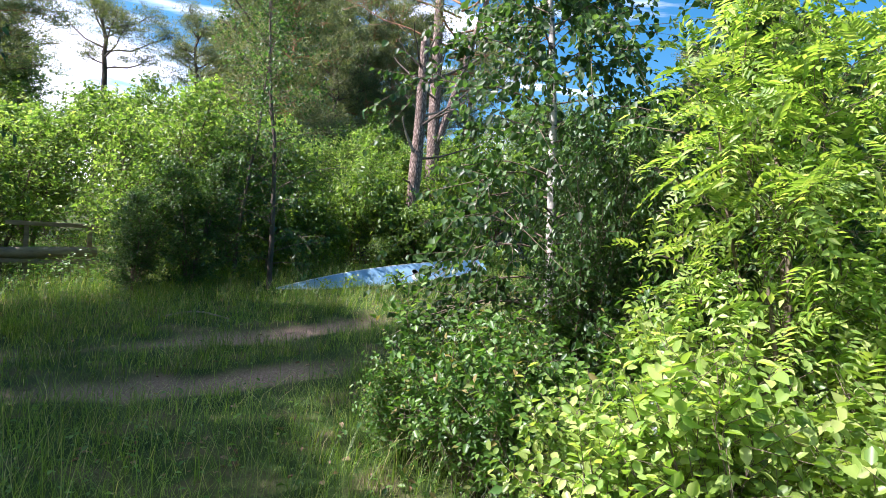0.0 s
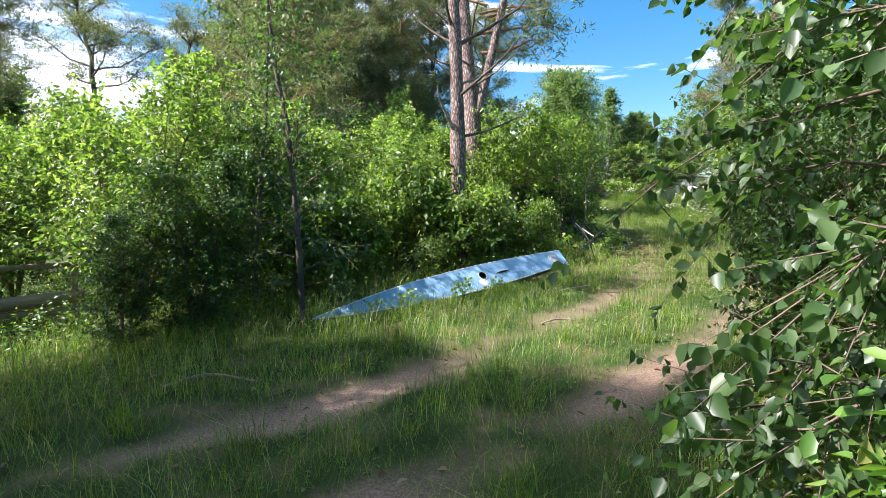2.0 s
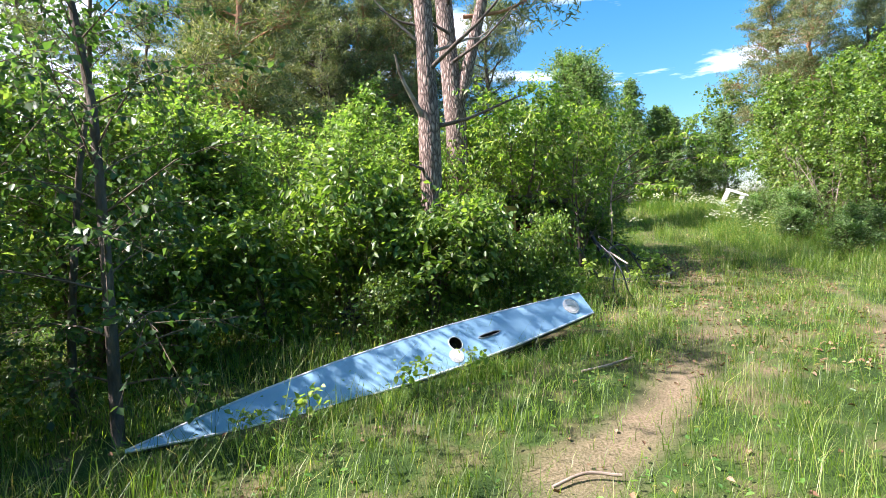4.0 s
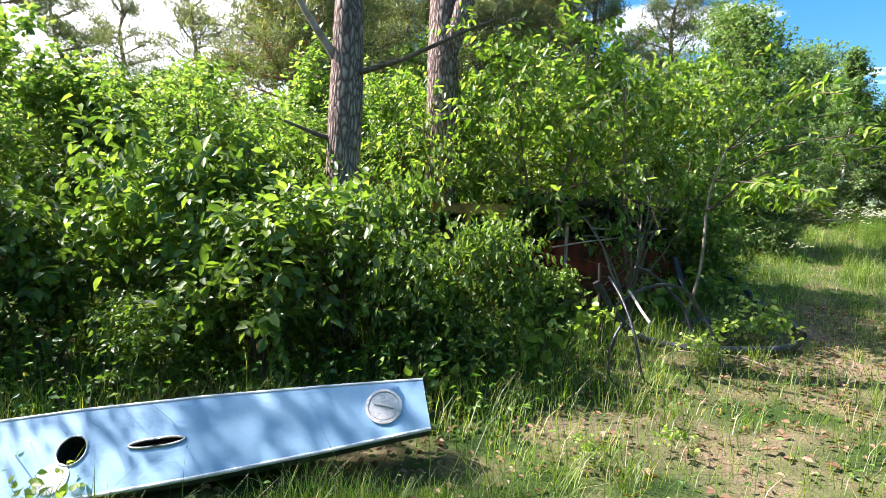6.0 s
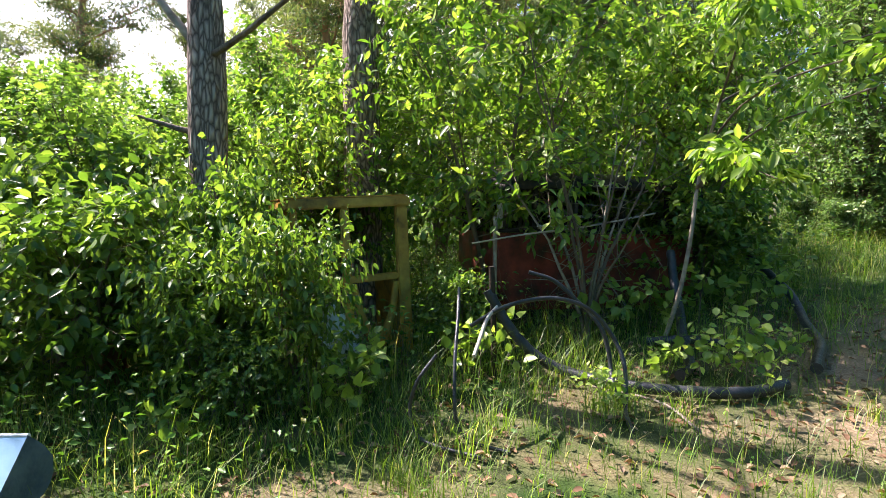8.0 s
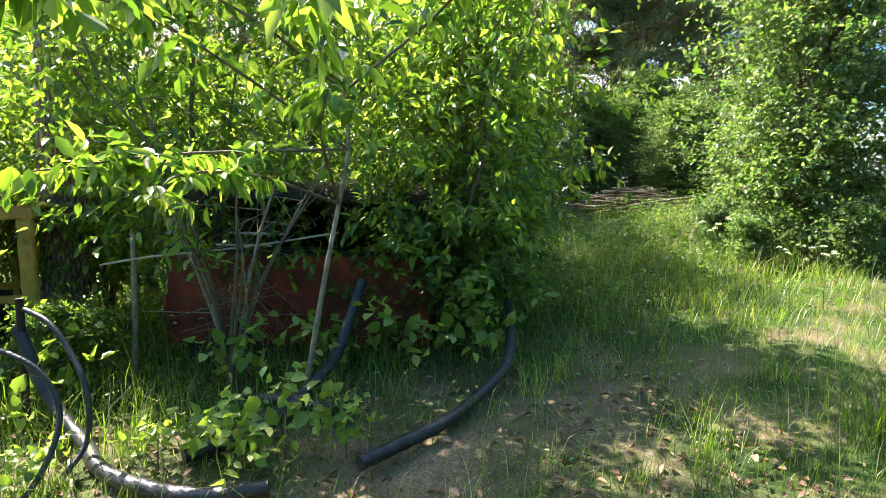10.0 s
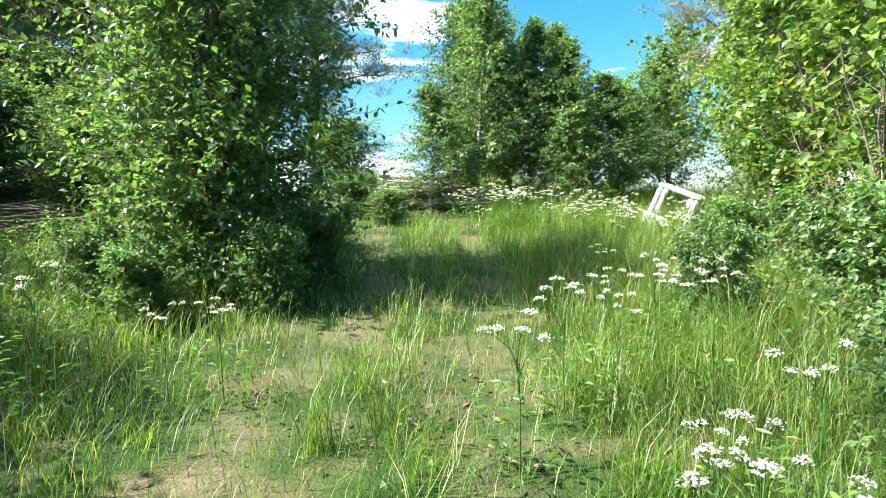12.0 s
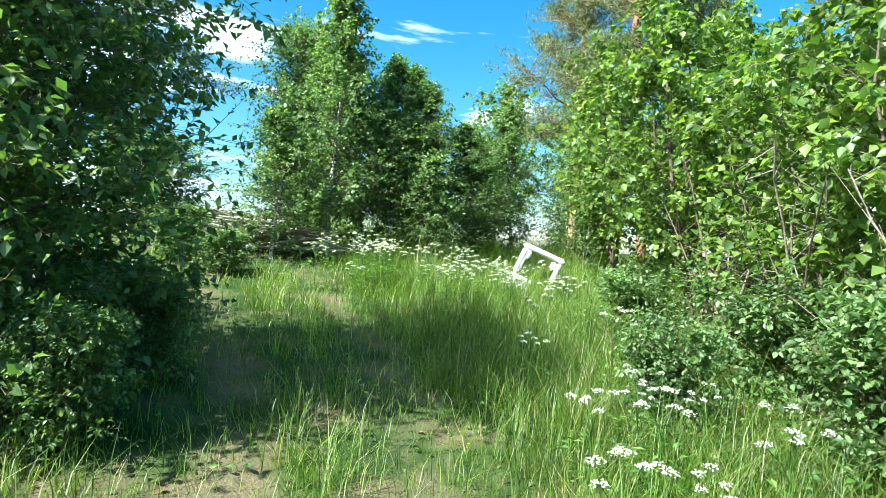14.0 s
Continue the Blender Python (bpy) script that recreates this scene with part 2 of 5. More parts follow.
M_WHITE = noisy("white cab paint", [(0.25, (0.45, 0.42, 0.38)), (0.4, (0.78, 0.78, 0.78)), (0.8, (0.86, 0.86, 0.86))], 3, rough=0.4, bump=0.05)
M_SHEET = noisy("milky plastic sheet", [(0.3, (0.42, 0.45, 0.4)), (0.7, (0.62, 0.65, 0.6))], 3, rough=0.5)
M_LOG = noisy("grey dead wood", [(0.3, (0.14, 0.1, 0.075)), (0.55, (0.33, 0.27, 0.21)), (0.8, (0.5, 0.43, 0.35))], 7, (0.3, 1, 1), 0.85)
M_RUSTWOOD = noisy("rotten red brown wood", [(0.3, (0.1, 0.045, 0.025)), (0.6, (0.3, 0.14, 0.07)), (0.8, (0.45, 0.24, 0.14))], 8, (1, 1, 0.3), 0.9)


# ---- geometry helpers ----
class Geo:
    """Gathers vertices and faces and makes one mesh of them."""

    def __init__(self):
        self.v, self.f, self.n = [], [], 0

    def add(self, verts, faces):
        verts, faces = np.asarray(verts, float).reshape(-1, 3), np.asarray(faces, int)
        self.v.append(verts)
        self.f.append(faces + self.n)
        self.n += len(verts)

    def mesh(self, name, material, smooth=True):
        me = bpy.data.meshes.new(name)
        v = np.concatenate(self.v)
        loops = np.concatenate([f.ravel() for f in self.f])
        sizes = np.concatenate([np.full(len(f), f.shape[1]) for f in self.f])
        starts = np.concatenate([[0], np.cumsum(sizes)[:-1]])
        me.vertices.add(len(v))
        me.vertices.foreach_set("co", v.astype(np.float32).ravel())
        me.loops.add(len(loops))
        me.loops.foreach_set("vertex_index", loops.astype(np.int32))
        me.polygons.add(len(sizes))
        me.polygons.foreach_set("loop_start", starts.astype(np.int32))
        if smooth:
            me.polygons.foreach_set("use_smooth", np.ones(len(sizes), bool))
        me.materials.append(material)
        me.update(calc_edges=True)
        return me


def geo_part(name, geo, material, parent, label="", smooth=True):
    ob = new(name, geo.mesh(name, material, smooth))
    ob.parent = parent
    if label:
        ob["label"] = label
    return ob


def part(name, bm, material, parent, label="", smooth=False):
    me = bpy.data.meshes.new(name)
    bm.to_mesh(me)
    bm.free()
    me.materials.append(material)
    if smooth:
        for p in me.polygons:
            p.use_smooth = True
    ob = new(name, me)
    ob.parent = parent
    if label:
        ob["label"] = label
    return ob


def unit(a):
    return a / np.maximum(np.linalg.norm(a, axis=-1, keepdims=True), 1e-9)


def tube(geo, pts, radii, sides=8, cap=True):
    """A round bar along pts."""
    pts, radii = np.asarray(pts, float), np.broadcast_to(np.asarray(radii, float), (len(pts),))
    d = unit(np.gradient(pts, axis=0))
    ref = np.array([1.0, 0, 0]) if abs(unit(pts[-1] - pts[0])[0]) < 0.8 else np.array([0, 1.0, 0])
    s = unit(np.cross(d, ref))
    t = np.cross(d, s)
    a = np.linspace(0, 2 * np.pi, sides, endpoint=False)
    ring = pts[:, None] + radii[:, None, None] * (s[:, None] * np.cos(a)[None, :, None] + t[:, None] * np.sin(a)[None, :, None])
    k, j = np.meshgrid(np.arange(len(pts) - 1), np.arange(sides), indexing="ij")
    j2 = (j + 1) % sides
    f = np.stack([k * sides + j, k * sides + j2, (k + 1) * sides + j2, (k + 1) * sides + j], -1).reshape(-1, 4)
    geo.add(ring.reshape(-1, 3), f)
    if cap:
        geo.add(ring[-1], [list(range(sides))])
        geo.add(ring[0], [list(range(sides))[::-1]])


def sticks(geo, a, b, ra, rb):
    """Many straight thin three-sided twigs."""
    d = unit(b - a)
    s = unit(np.cross(d, np.where(np.abs(d[:, 2:3]) < 0.9, [[0, 0, 1.0]], [[1.0, 0, 0]])))
    t = np.cross(d, s)
    n = len(a)
    ang = np.array([0, 2.094, 4.189])
    off = s[:, None] * np.cos(ang)[None, :, None] + t[:, None] * np.sin(ang)[None, :, None]
    ra, rb = np.broadcast_to(ra, (n,)), np.broadcast_to(rb, (n,))
    v = np.concatenate([a[:, None] + off * ra[:, None, None], b[:, None] + off * rb[:, None, None]], 1)
    f = np.array([[0, 1, 4, 3], [1, 2, 5, 4], [2, 0, 3, 5]])
    geo.add(v.reshape(-1, 3), (np.arange(n)[:, None, None] * 6 + f[None]).reshape(-1, 4))


def leaves(geo, pos, way, nrm, length, width, fine=False, fold=0.18):
    """Folded leaves: two faces on a midrib, six-cornered where fine."""
    way = unit(way)
    side = unit(np.cross(way, nrm))
    nrm = np.cross(side, way)
    n = len(pos)
    L, W = np.broadcast_to(length, (n,))[:, None], np.broadcast_to(width, (n,))[:, None]
    up = nrm * W * fold
    tip = pos + way * L - nrm * L * 0.14
    if fine:
        r1, l1 = pos + way * L * 0.28 + side * W * 0.42 + up, pos + way * L * 0.28 - side * W * 0.42 + up
        r2, l2 = pos + way * L * 0.62 + side * W * 0.42 + up * 0.6, pos + way * L * 0.62 - side * W * 0.42 + up * 0.6
        v = np.stack([pos, r1, r2, tip, l2, l1], 1)
        f = np.array([[0, 1, 2, 3], [0, 3, 4, 5]])
    else:
        r1, l1 = pos + way * L * 0.45 + side * W * 0.5 + up, pos + way * L * 0.45 - side * W * 0.5 + up
        v = np.stack([pos, r1, tip, l1], 1)
        f = np.array([[0, 1, 2], [0, 2, 3]])
    geo.add(v.reshape(-1, 3), (np.arange(n)[:, None, None] * v.shape[1] + f[None]).reshape(-1, f.shape[1]))


def blob(u, kind):
    """How wide a crown is at the share u of its height."""
    if kind == "cone":
        return np.clip(1.05 - u, 0.08, 1) ** 0.8 * np.clip(u * 5 + 0.35, 0, 1)
    if kind == "egg":
        return np.clip(np.sin(np.pi * (0.14 + 0.8 * u)), 0.15, 1) ** 0.7
    if kind == "round":
        return np.sqrt(np.clip(1 - (2 * u - 0.85) ** 2 / 1.4, 0.03, 1))
    return np.clip(1.15 - 0.75 * u, 0, 1) * np.clip(0.55 + u * 3, 0, 1)


def grow(seed, h, r, clear=0.15, limbs=34, twigs=9, per=9, leaf=0.05, wide=0.6, kind="round", trunk_r=0.05, up=0.6,
         droop=0.25, stems=1, spread=0.0, fine=False, pinnate=False, hang=0.35, twig_len=0.4):
    """Wood and foliage of one tree or bush standing at the origin."""
    g = np.random.default_rng(seed)
    wood, crown, bough = Geo(), Geo(), Geo()
    for k in range(stems):
        az = g.uniform(0, 6.28) + k * 2.4
        lean = np.array([math.cos(az), math.sin(az), 0]) * spread * g.uniform(0.5, 1.0) if stems > 1 else np.array([g.normal(0, 0.05), g.normal(0, 0.05), 0])
        hh = h * (g.uniform(0.7, 1.0) if stems > 1 and k else 1.0)
        s = np.linspace(0, 1, 9)[:, None]
        wob = np.cumsum(g.normal(0, 0.018 * hh, (9, 3)), 0) * [1, 1, 0]
        base = lean * 0.12 if stems > 1 else np.zeros(3)
        stem = base + np.array([0, 0, hh]) * s + lean * hh * s ** 1.2 + wob * s
        tr = trunk_r * (1.0 if k == 0 else g.uniform(0.5, 0.9))
        stem[0, 2] -= 0.12
        tube(wood, stem, tr * np.linspace(1.15, 0.12, 9) ** 0.9, 7)
        nl = max(5, int(limbs / stems ** 0.75))
        for i in range(nl):
            u = (i + g.uniform(0, 0.9)) / nl
            z = clear + (1 - clear) * u
            p0 = np.array([np.interp(z, s[:, 0], stem[:, c]) for c in range(3)])
            L = max(0.12, r * (1 if stems == 1 else 0.85) * float(blob(u, kind)) * g.uniform(0.65, 1.2))
            a = i * 2.399 + g.normal(0, 0.5)
            e = up * g.uniform(0.5, 1.4) + 0.5 * u
            way = np.array([math.cos(a) * math.cos(e), math.sin(a) * math.cos(e), math.sin(e)])
            q = np.linspace(0, 1, 5)[:, None]
            limb = p0 + way * L * q + np.array([0, 0, -droop * L]) * q ** 2 + np.cumsum(g.normal(0, 0.03 * L, (5, 3)), 0) * q
            tube(bough, limb, np.linspace(0.24, 0.06, 5) * tr * (0.35 + 0.65 * (1 - u)), 4, False)
            nt = twigs
            st = g.uniform(0.22, 1.0, nt)
            a0 = np.stack([np.interp(st, q[:, 0], limb[:, c]) for c in range(3)], 1)
            tw = unit(way + g.normal(0, 0.75, (nt, 3)) + [0, 0, -hang * 0.4])
            tl = twig_len * (0.35 + 0.5 * L) * g.uniform(0.5, 1.3, nt)
            b0 = a0 + tw * tl[:, None] + np.array([0, 0, -1.0]) * (hang * tl ** 1.0)[:, None] * 0.5
            sticks(bough, a0, b0, 0.06 * tr + 0.0012, 0.0008)
            n = nt * per
            k0 = np.repeat(np.arange(nt), per)
            w = np.tile((np.arange(per) + 0.6) / per, nt) + g.normal(0, 0.06, n)
            pos = a0[k0] + (b0 - a0)[k0] * w[:, None]
            side = unit(np.cross(tw[k0], g.normal(0, 1, (n, 3))))
            lw = unit(tw[k0] * 0.5 + side * 0.9 + np.array([0, 0, -1.0]) * g.uniform(0.0, 2 * hang, n)[:, None])
            nm = unit(g.normal(0, 0.55, (n, 3)) + [0, 0, 1.0])
            ls = leaf * g.uniform(0.65, 1.25, n)
            if not pinnate:
                leaves(crown, pos, lw, nm, ls, ls * wide, fine)
            else:
                # a leaf of paired leaflets on a stalk
                sd = unit(np.cross(lw, nm))
                for m in range(6):
                    c = pos + lw * (ls * (0.25 + 0.14 * m))[:, None] - np.array([0, 0, 1.0]) * (ls * 0.012 * m * m)[:, None]
                    for sg in (-1, 1):
                        leaves(crown, c, sd * sg + lw * 0.55, nm, ls * (0.34 - 0.022 * m), ls * 0.12, False)
                c = pos + lw * (ls * 1.05)[:, None] - np.array([0, 0, 1.0]) * (ls * 0.45)[:, None]
                leaves(crown, c, lw - [0, 0, 0.4], nm, ls * 0.28, ls * 0.12, False)
    return wood, bough, crown


def tree(name, label, category, at, wood_mat, leaf_m, turn=0.0, group="", **kw):
    wood, bough, crown = grow(**kw)
    e = new(name)
    tagged(e, label, category, group)
    e.matrix_world = pose(at[0], at[1], gz(at[0], at[1]), 0, 0, turn)
    geo_part("trunk", wood, wood_mat, e)
    geo_part("branchwork", bough, M_TWIG, e)
    geo_part("crown", crown, leaf_m, e, smooth=False)
    return e


def again(ob, x, y, turn, size=1.0, tall=None, label=""):
    """The same plant once more, turned and scaled."""
    m = pose(x, y, gz(x, y), 0, 0, turn) @ Matrix.Diagonal((size, size, tall or size, 1))
    c = copy_thing(ob, m)
    if label:
        c["label"] = label
    return c


# ---- the lie of the land ----
def gz(x, y):
    """Height of the ground: a gentle rise ahead."""
    x, y = np.clip(x, -8, 12), np.clip(y, -5, 33)
    return -0.0057 * x - 0.0089 * y - 0.00659 * x * x + 0.00132 * x * y + 0.00294 * y * y


RUT_L = np.array([(-9, 2.6), (-3.8, 5.45), (-2.05, 6.48), (-1, 7.5), (-0.3, 8.5), (0.44, 9.4), (1.3, 10.45), (2.3, 12.1), (2.95, 13.4), (3.5, 16.2), (4.1, 19.1), (4.7, 22), (4.65, 24), (4.3, 29)])
RUT_R = np.array([(-8, 1.2), (-2.94, 4.3), (-1.5, 4.9), (-0.32, 5.95), (0.46, 6.76), (1.38, 7.83), (2.26, 8.9), (3.42, 10.55), (4.6, 12.5), (5.2, 14.5), (5.5, 17), (5.6, 19.3), (5.6, 21.5), (6, 24), (5.9, 29)])
BOAT = np.array([(-2.9, 9.5), (-1.0, 10.7), (0.9, 12.05)])
WALK = np.array([(0, -1), (0, 0), (-0.6, 1.7), (-1.05, 3.6), (0.3, 6.6), (1.9, 8.5), (3, 10.8), (5.2, 13.8), (5.7, 15.3), (5.4, 17), (4.7, 18.9)])


def near(x, y, line):
    """Distance from each place to a line on the plan."""
    best = np.full(np.shape(x), 1e9)
    for (ax, ay), (bx, by) in zip(line[:-1], line[1:]):
        dx, dy = bx - ax, by - ay
        t = np.clip(((x - ax) * dx + (y - ay) * dy) / (dx * dx + dy * dy), 0, 1)
        best = np.minimum(best, np.hypot(x - ax - t * dx, y - ay - t * dy))
    return best


def ripple(x, y):
    """Cheap smooth noise, about -1 to 1."""
    return (np.sin(1.7 * x + 0.9 * np.sin(1.3 * y)) + np.sin(2.3 * y + 1.1 * np.sin(1.9 * x + 1)) + np.sin(4.1 * x - 3.3 * y) * 0.6) / 2.6


def bareness(x, y):
    d = np.minimum(near(x, y, RUT_L), near(x, y, RUT_R))
    b = np.clip((0.34 + 0.16 * ripple(x * 1.3, y * 1.3) - d) / 0.26, 0, 1)
    b = b * np.clip(0.8 + 0.6 * ripple(x * 1.1 + 3, y * 0.9), 0, 1) * np.clip(1.55 - 0.082 * y, 0.34, 1) * (1 - 0.3 * np.clip((y - 18) / 2, 0, 1))
    litter = np.clip(1.2 - np.hypot((x - 3.6) / 1.5, (y - 16.2) / 2.6), 0, 1) * np.clip(0.45 + 0.35 * ripple(x * 2.3, y * 2.7), 0, 0.8)
    edge = np.clip(1.25 - np.hypot((x - 2.5) / 2.1, (y - 13.0) / 2.6), 0, 1) * np.clip(0.15 + 0.45 * ripple(x * 1.7 + 1, y * 1.9), 0, 0.55)
    return np.maximum(b, np.maximum(litter, edge))


# ---- ground ----
def axis(lo, hi, step):
    far = np.array([6, 14, 30, 70, 160, 400, 1200])
    return np.concatenate([(lo - far)[::-1], np.arange(lo, hi + step / 2, step), hi + far])


def build_ground():
    xs, ys = axis(-12, 17, 0.17), axis(-5, 34, 0.17)
    X, Y = np.meshgrid(xs, ys, indexing="ij")
    b = bareness(X, Y)
    fine = (np.abs(X) < 30) & (np.abs(Y) < 60)
    Z = gz(X, Y) + fine * (0.02 * ripple(X * 2.1, Y * 2.1) + 0.012 * ripple(X * 5.3, Y * 4.7) - 0.05 * b)
    g = Geo()
    nx, ny = X.shape
    i, j = np.meshgrid(np.arange(nx - 1), np.arange(ny - 1), indexing="ij")
    f = np.stack([i * ny + j, (i + 1) * ny + j, (i + 1) * ny + j + 1, i * ny + j + 1], -1).reshape(-1, 4)
    g.add(np.stack([X, Y, Z], -1).reshape(-1, 3), f)
    me = g.mesh("ground", M_SOIL)
    a = me.attributes.new("bare", "FLOAT", "POINT")
    a.data.foreach_set("value", b.ravel().astype(np.float32))
    tagged(new("ground", me), "sandy forest track with two worn ruts and mossy verges", "ground", kind="structure")


build_ground()


def blades(g, x, y, h, w, geo, bend=0.5):
    """Grass blades, each three faces long, bent over at the tip."""
    n = len(x)
    a = g.uniform(0, 6.28, n)
    face = np.stack([np.cos(a), np.sin(a), np.zeros(n)], 1)
    side = np.stack([-np.sin(a), np.cos(a), np.zeros(n)], 1)
    p = np.stack([x, y, gz(x, y) - 0.02], 1)
    lean = face * (h * bend * g.uniform(0.2, 1.3, n))[:, None]
    m = p + lean * 0.3 + np.array([0, 0, 1.0]) * (h * 0.55)[:, None]
    t = p + lean + np.array([0, 0, 1.0]) * (h * g.uniform(0.8, 1.0, n))[:, None]
    sw = side * (w / 2)[:, None]
    v = np.stack([p - sw, p + sw, m + sw * 0.75, m - sw * 0.75, t], 1)
    k = np.arange(n)[:, None] * 5
    geo.v.append(v.reshape(-1, 3))
    geo.f.append(k + np.array([[0, 1, 2, 3]]) + geo.n)
    geo.f.append(k + np.array([[3, 2, 4]]) + geo.n)
    geo.n += n * 5


def build_grass():
    g = np.random.default_rng(11)
    n = 1000000
    x, y = g.uniform(-11, 15, n), g.uniform(1.5, 33, n)
    d = near(x, y, WALK)
    b = bareness(x, y)
    meadow = np.clip((x - 5.9) / 0.8, 0, 1) * np.clip((y - 18.5) / 2.5, 0, 1)
    clump = 0.55 + 0.45 * ripple(x * 1.9 + 5, y * 1.7)
    keep = np.clip(1.15 - d / 9, 0.12, 1) * np.clip(1.0 - 1.25 * b, 0.025, 1) * (0.58 + 0.42 * clump)
    keep = keep + meadow * 0.5
    keep = keep * np.clip((near(x, y, BOAT) - 0.2) / 0.35, 0.0, 1)
    ok = g.uniform(0, 1, n) < keep * 0.62
    x, y, d, b, meadow, clump = (q[ok] for q in (x, y, d, b, meadow, clump))
    track = np.clip(1.6 - np.minimum(near(x, y, RUT_L), near(x, y, RUT_R)), 0, 1)
    verge = 0.32 - 0.17 * track
    h = (verge + 0.14 * clump + 0.22 * meadow) * g.uniform(0.35, 1.15, len(x)) * (1 - 0.55 * b)
    tall = g.uniform(0, 1, len(x)) < 0.03
    h = np.where(tall, h * 1.9, h)
    w = (0.0032 + 0.0006 * np.clip(d, 0, 8)) * g.uniform(0.7, 1.3, len(x))
    geo = Geo()
    blades(g, x, y, h, w, geo, 0.95)
    # taller tufts against the boat's low side
    m = 7000
    u, off = g.uniform(0.0, 1.02, m), np.abs(g.normal(0, 0.16, m))
    bx, by = -2.84 + 3.82 * u + 0.56 * (off + 0.27), 9.66 + 2.51 * u - 0.83 * (off + 0.27)
    blades(g, bx, by, g.uniform(0.06, 0.3, m) * (0.75 + 0.25 * np.sin(u * 23)) * np.clip(0.35 + u, 0, 1), np.full(m, 0.0045), geo, 0.6)
    # tufts of long blades beside the ruts and in the meadow
    m = 5200
    tx, ty = g.uniform(-6, 12, m), g.uniform(4, 29, m)
    td = np.minimum(near(tx, ty, RUT_L), near(tx, ty, RUT_R))
    far_side = (tx > 4.5) & (ty > 16)
    ok = (td > 0.3) & (near(tx, ty, BOAT) > 0.45) & (g.uniform(0, 1, m) < np.where(far_side, 0.75, 0.3)) & (near(tx, ty, WALK) < 8)
    tx, ty, td, far_side = tx[ok], ty[ok], td[ok], far_side[ok]
    per = 34
    k = np.repeat(np.arange(len(tx)), per)
    hh = (g.uniform(0.16, 0.36, len(tx)) + 0.16 * far_side)[k] * g.uniform(0.5, 1.15, len(k))
    blades(g, tx[k] + g.normal(0, 0.055, len(k)), ty[k] + g.normal(0, 0.055, len(k)), hh, g.uniform(0.004, 0.0075, len(k)), geo, 0.85)
    tagged(new("grass", geo.mesh("grass", M_GRASS)), "fresh green grass with dry straw blades along the track", "grass", kind="stuff")
    # herbs between the blades
    n = 90000
    x, y = g.uniform(-10, 14, n), g.uniform(1.5, 30, n)
    d, b = near(x, y, WALK), bareness(x, y)
    trk = np.minimum(near(x, y, RUT_L), near(x, y, RUT_R))
    ok = (g.uniform(0, 1, n) < np.clip(1.1 - d / 9, 0.1, 1) * np.clip(0.25 + 0.5 * ripple(x * 1.4, y * 1.4 + 2) + 0.35 * np.clip(trk - 0.7, 0, 1), 0, 1)) & (b < 0.35)
    x, y, d = x[ok], y[ok], d[ok]
    n = len(x)
    z = gz(x, y) + g.uniform(0.01, 0.22, n) * np.clip(trk[ok], 0.2, 1)
    a = g.uniform(0, 6.28, n)
    way = np.stack([np.cos(a), np.sin(a), g.uniform(-0.2, 0.5, n)], 1)
    ls = g.uniform(0.022, 0.055, n)
    geo = Geo()
    leaves(geo, np.stack([x, y, z], 1), way, g.normal(0, 0.4, (n, 3)) + [0, 0, 1], ls, ls * 0.55, True)
    tagged(new("ground_herbs", geo.mesh("ground_herbs", M_HERB, False)), "low leafy herbs growing through the grass", "herbs", kind="stuff")
    # dead leaves by the bushes and in the ruts
    n = 40000
    x, y = g.uniform(-6, 9, n), g.uniform(3, 24, n)
    b, trk = bareness(x, y), np.minimum(near(x, y, RUT_L), near(x, y, RUT_R))
    ok = g.uniform(0, 1, n) < 0.05 + 0.9 * (np.hypot(x - 3.2, y - 16) < 2.6) + 0.55 * (np.hypot(x - 2.3, y - 13.0) < 2.4) + 0.25 * (trk > 1.2)
    x, y = x[ok], y[ok]
    n = len(x)
    a = g.uniform(0, 6.28, n)
    geo = Geo()
    ls = g.uniform(0.03, 0.07, n)
    leaves(geo, np.stack([x, y, gz(x, y) + g.uniform(-0.01, 0.03, n)], 1), np.stack([np.cos(a), np.sin(a), g.normal(0, 0.15, n)], 1),
           g.normal(0, 0.3, (n, 3)) + [0, 0, 1], ls, ls * 0.6, True, 0.3)
    tagged(new("leaf_litter", geo.mesh("leaf_litter", M_LITTER, False)), "dry brown leaves scattered on the ground", "leaf litter", kind="stuff")


build_grass()


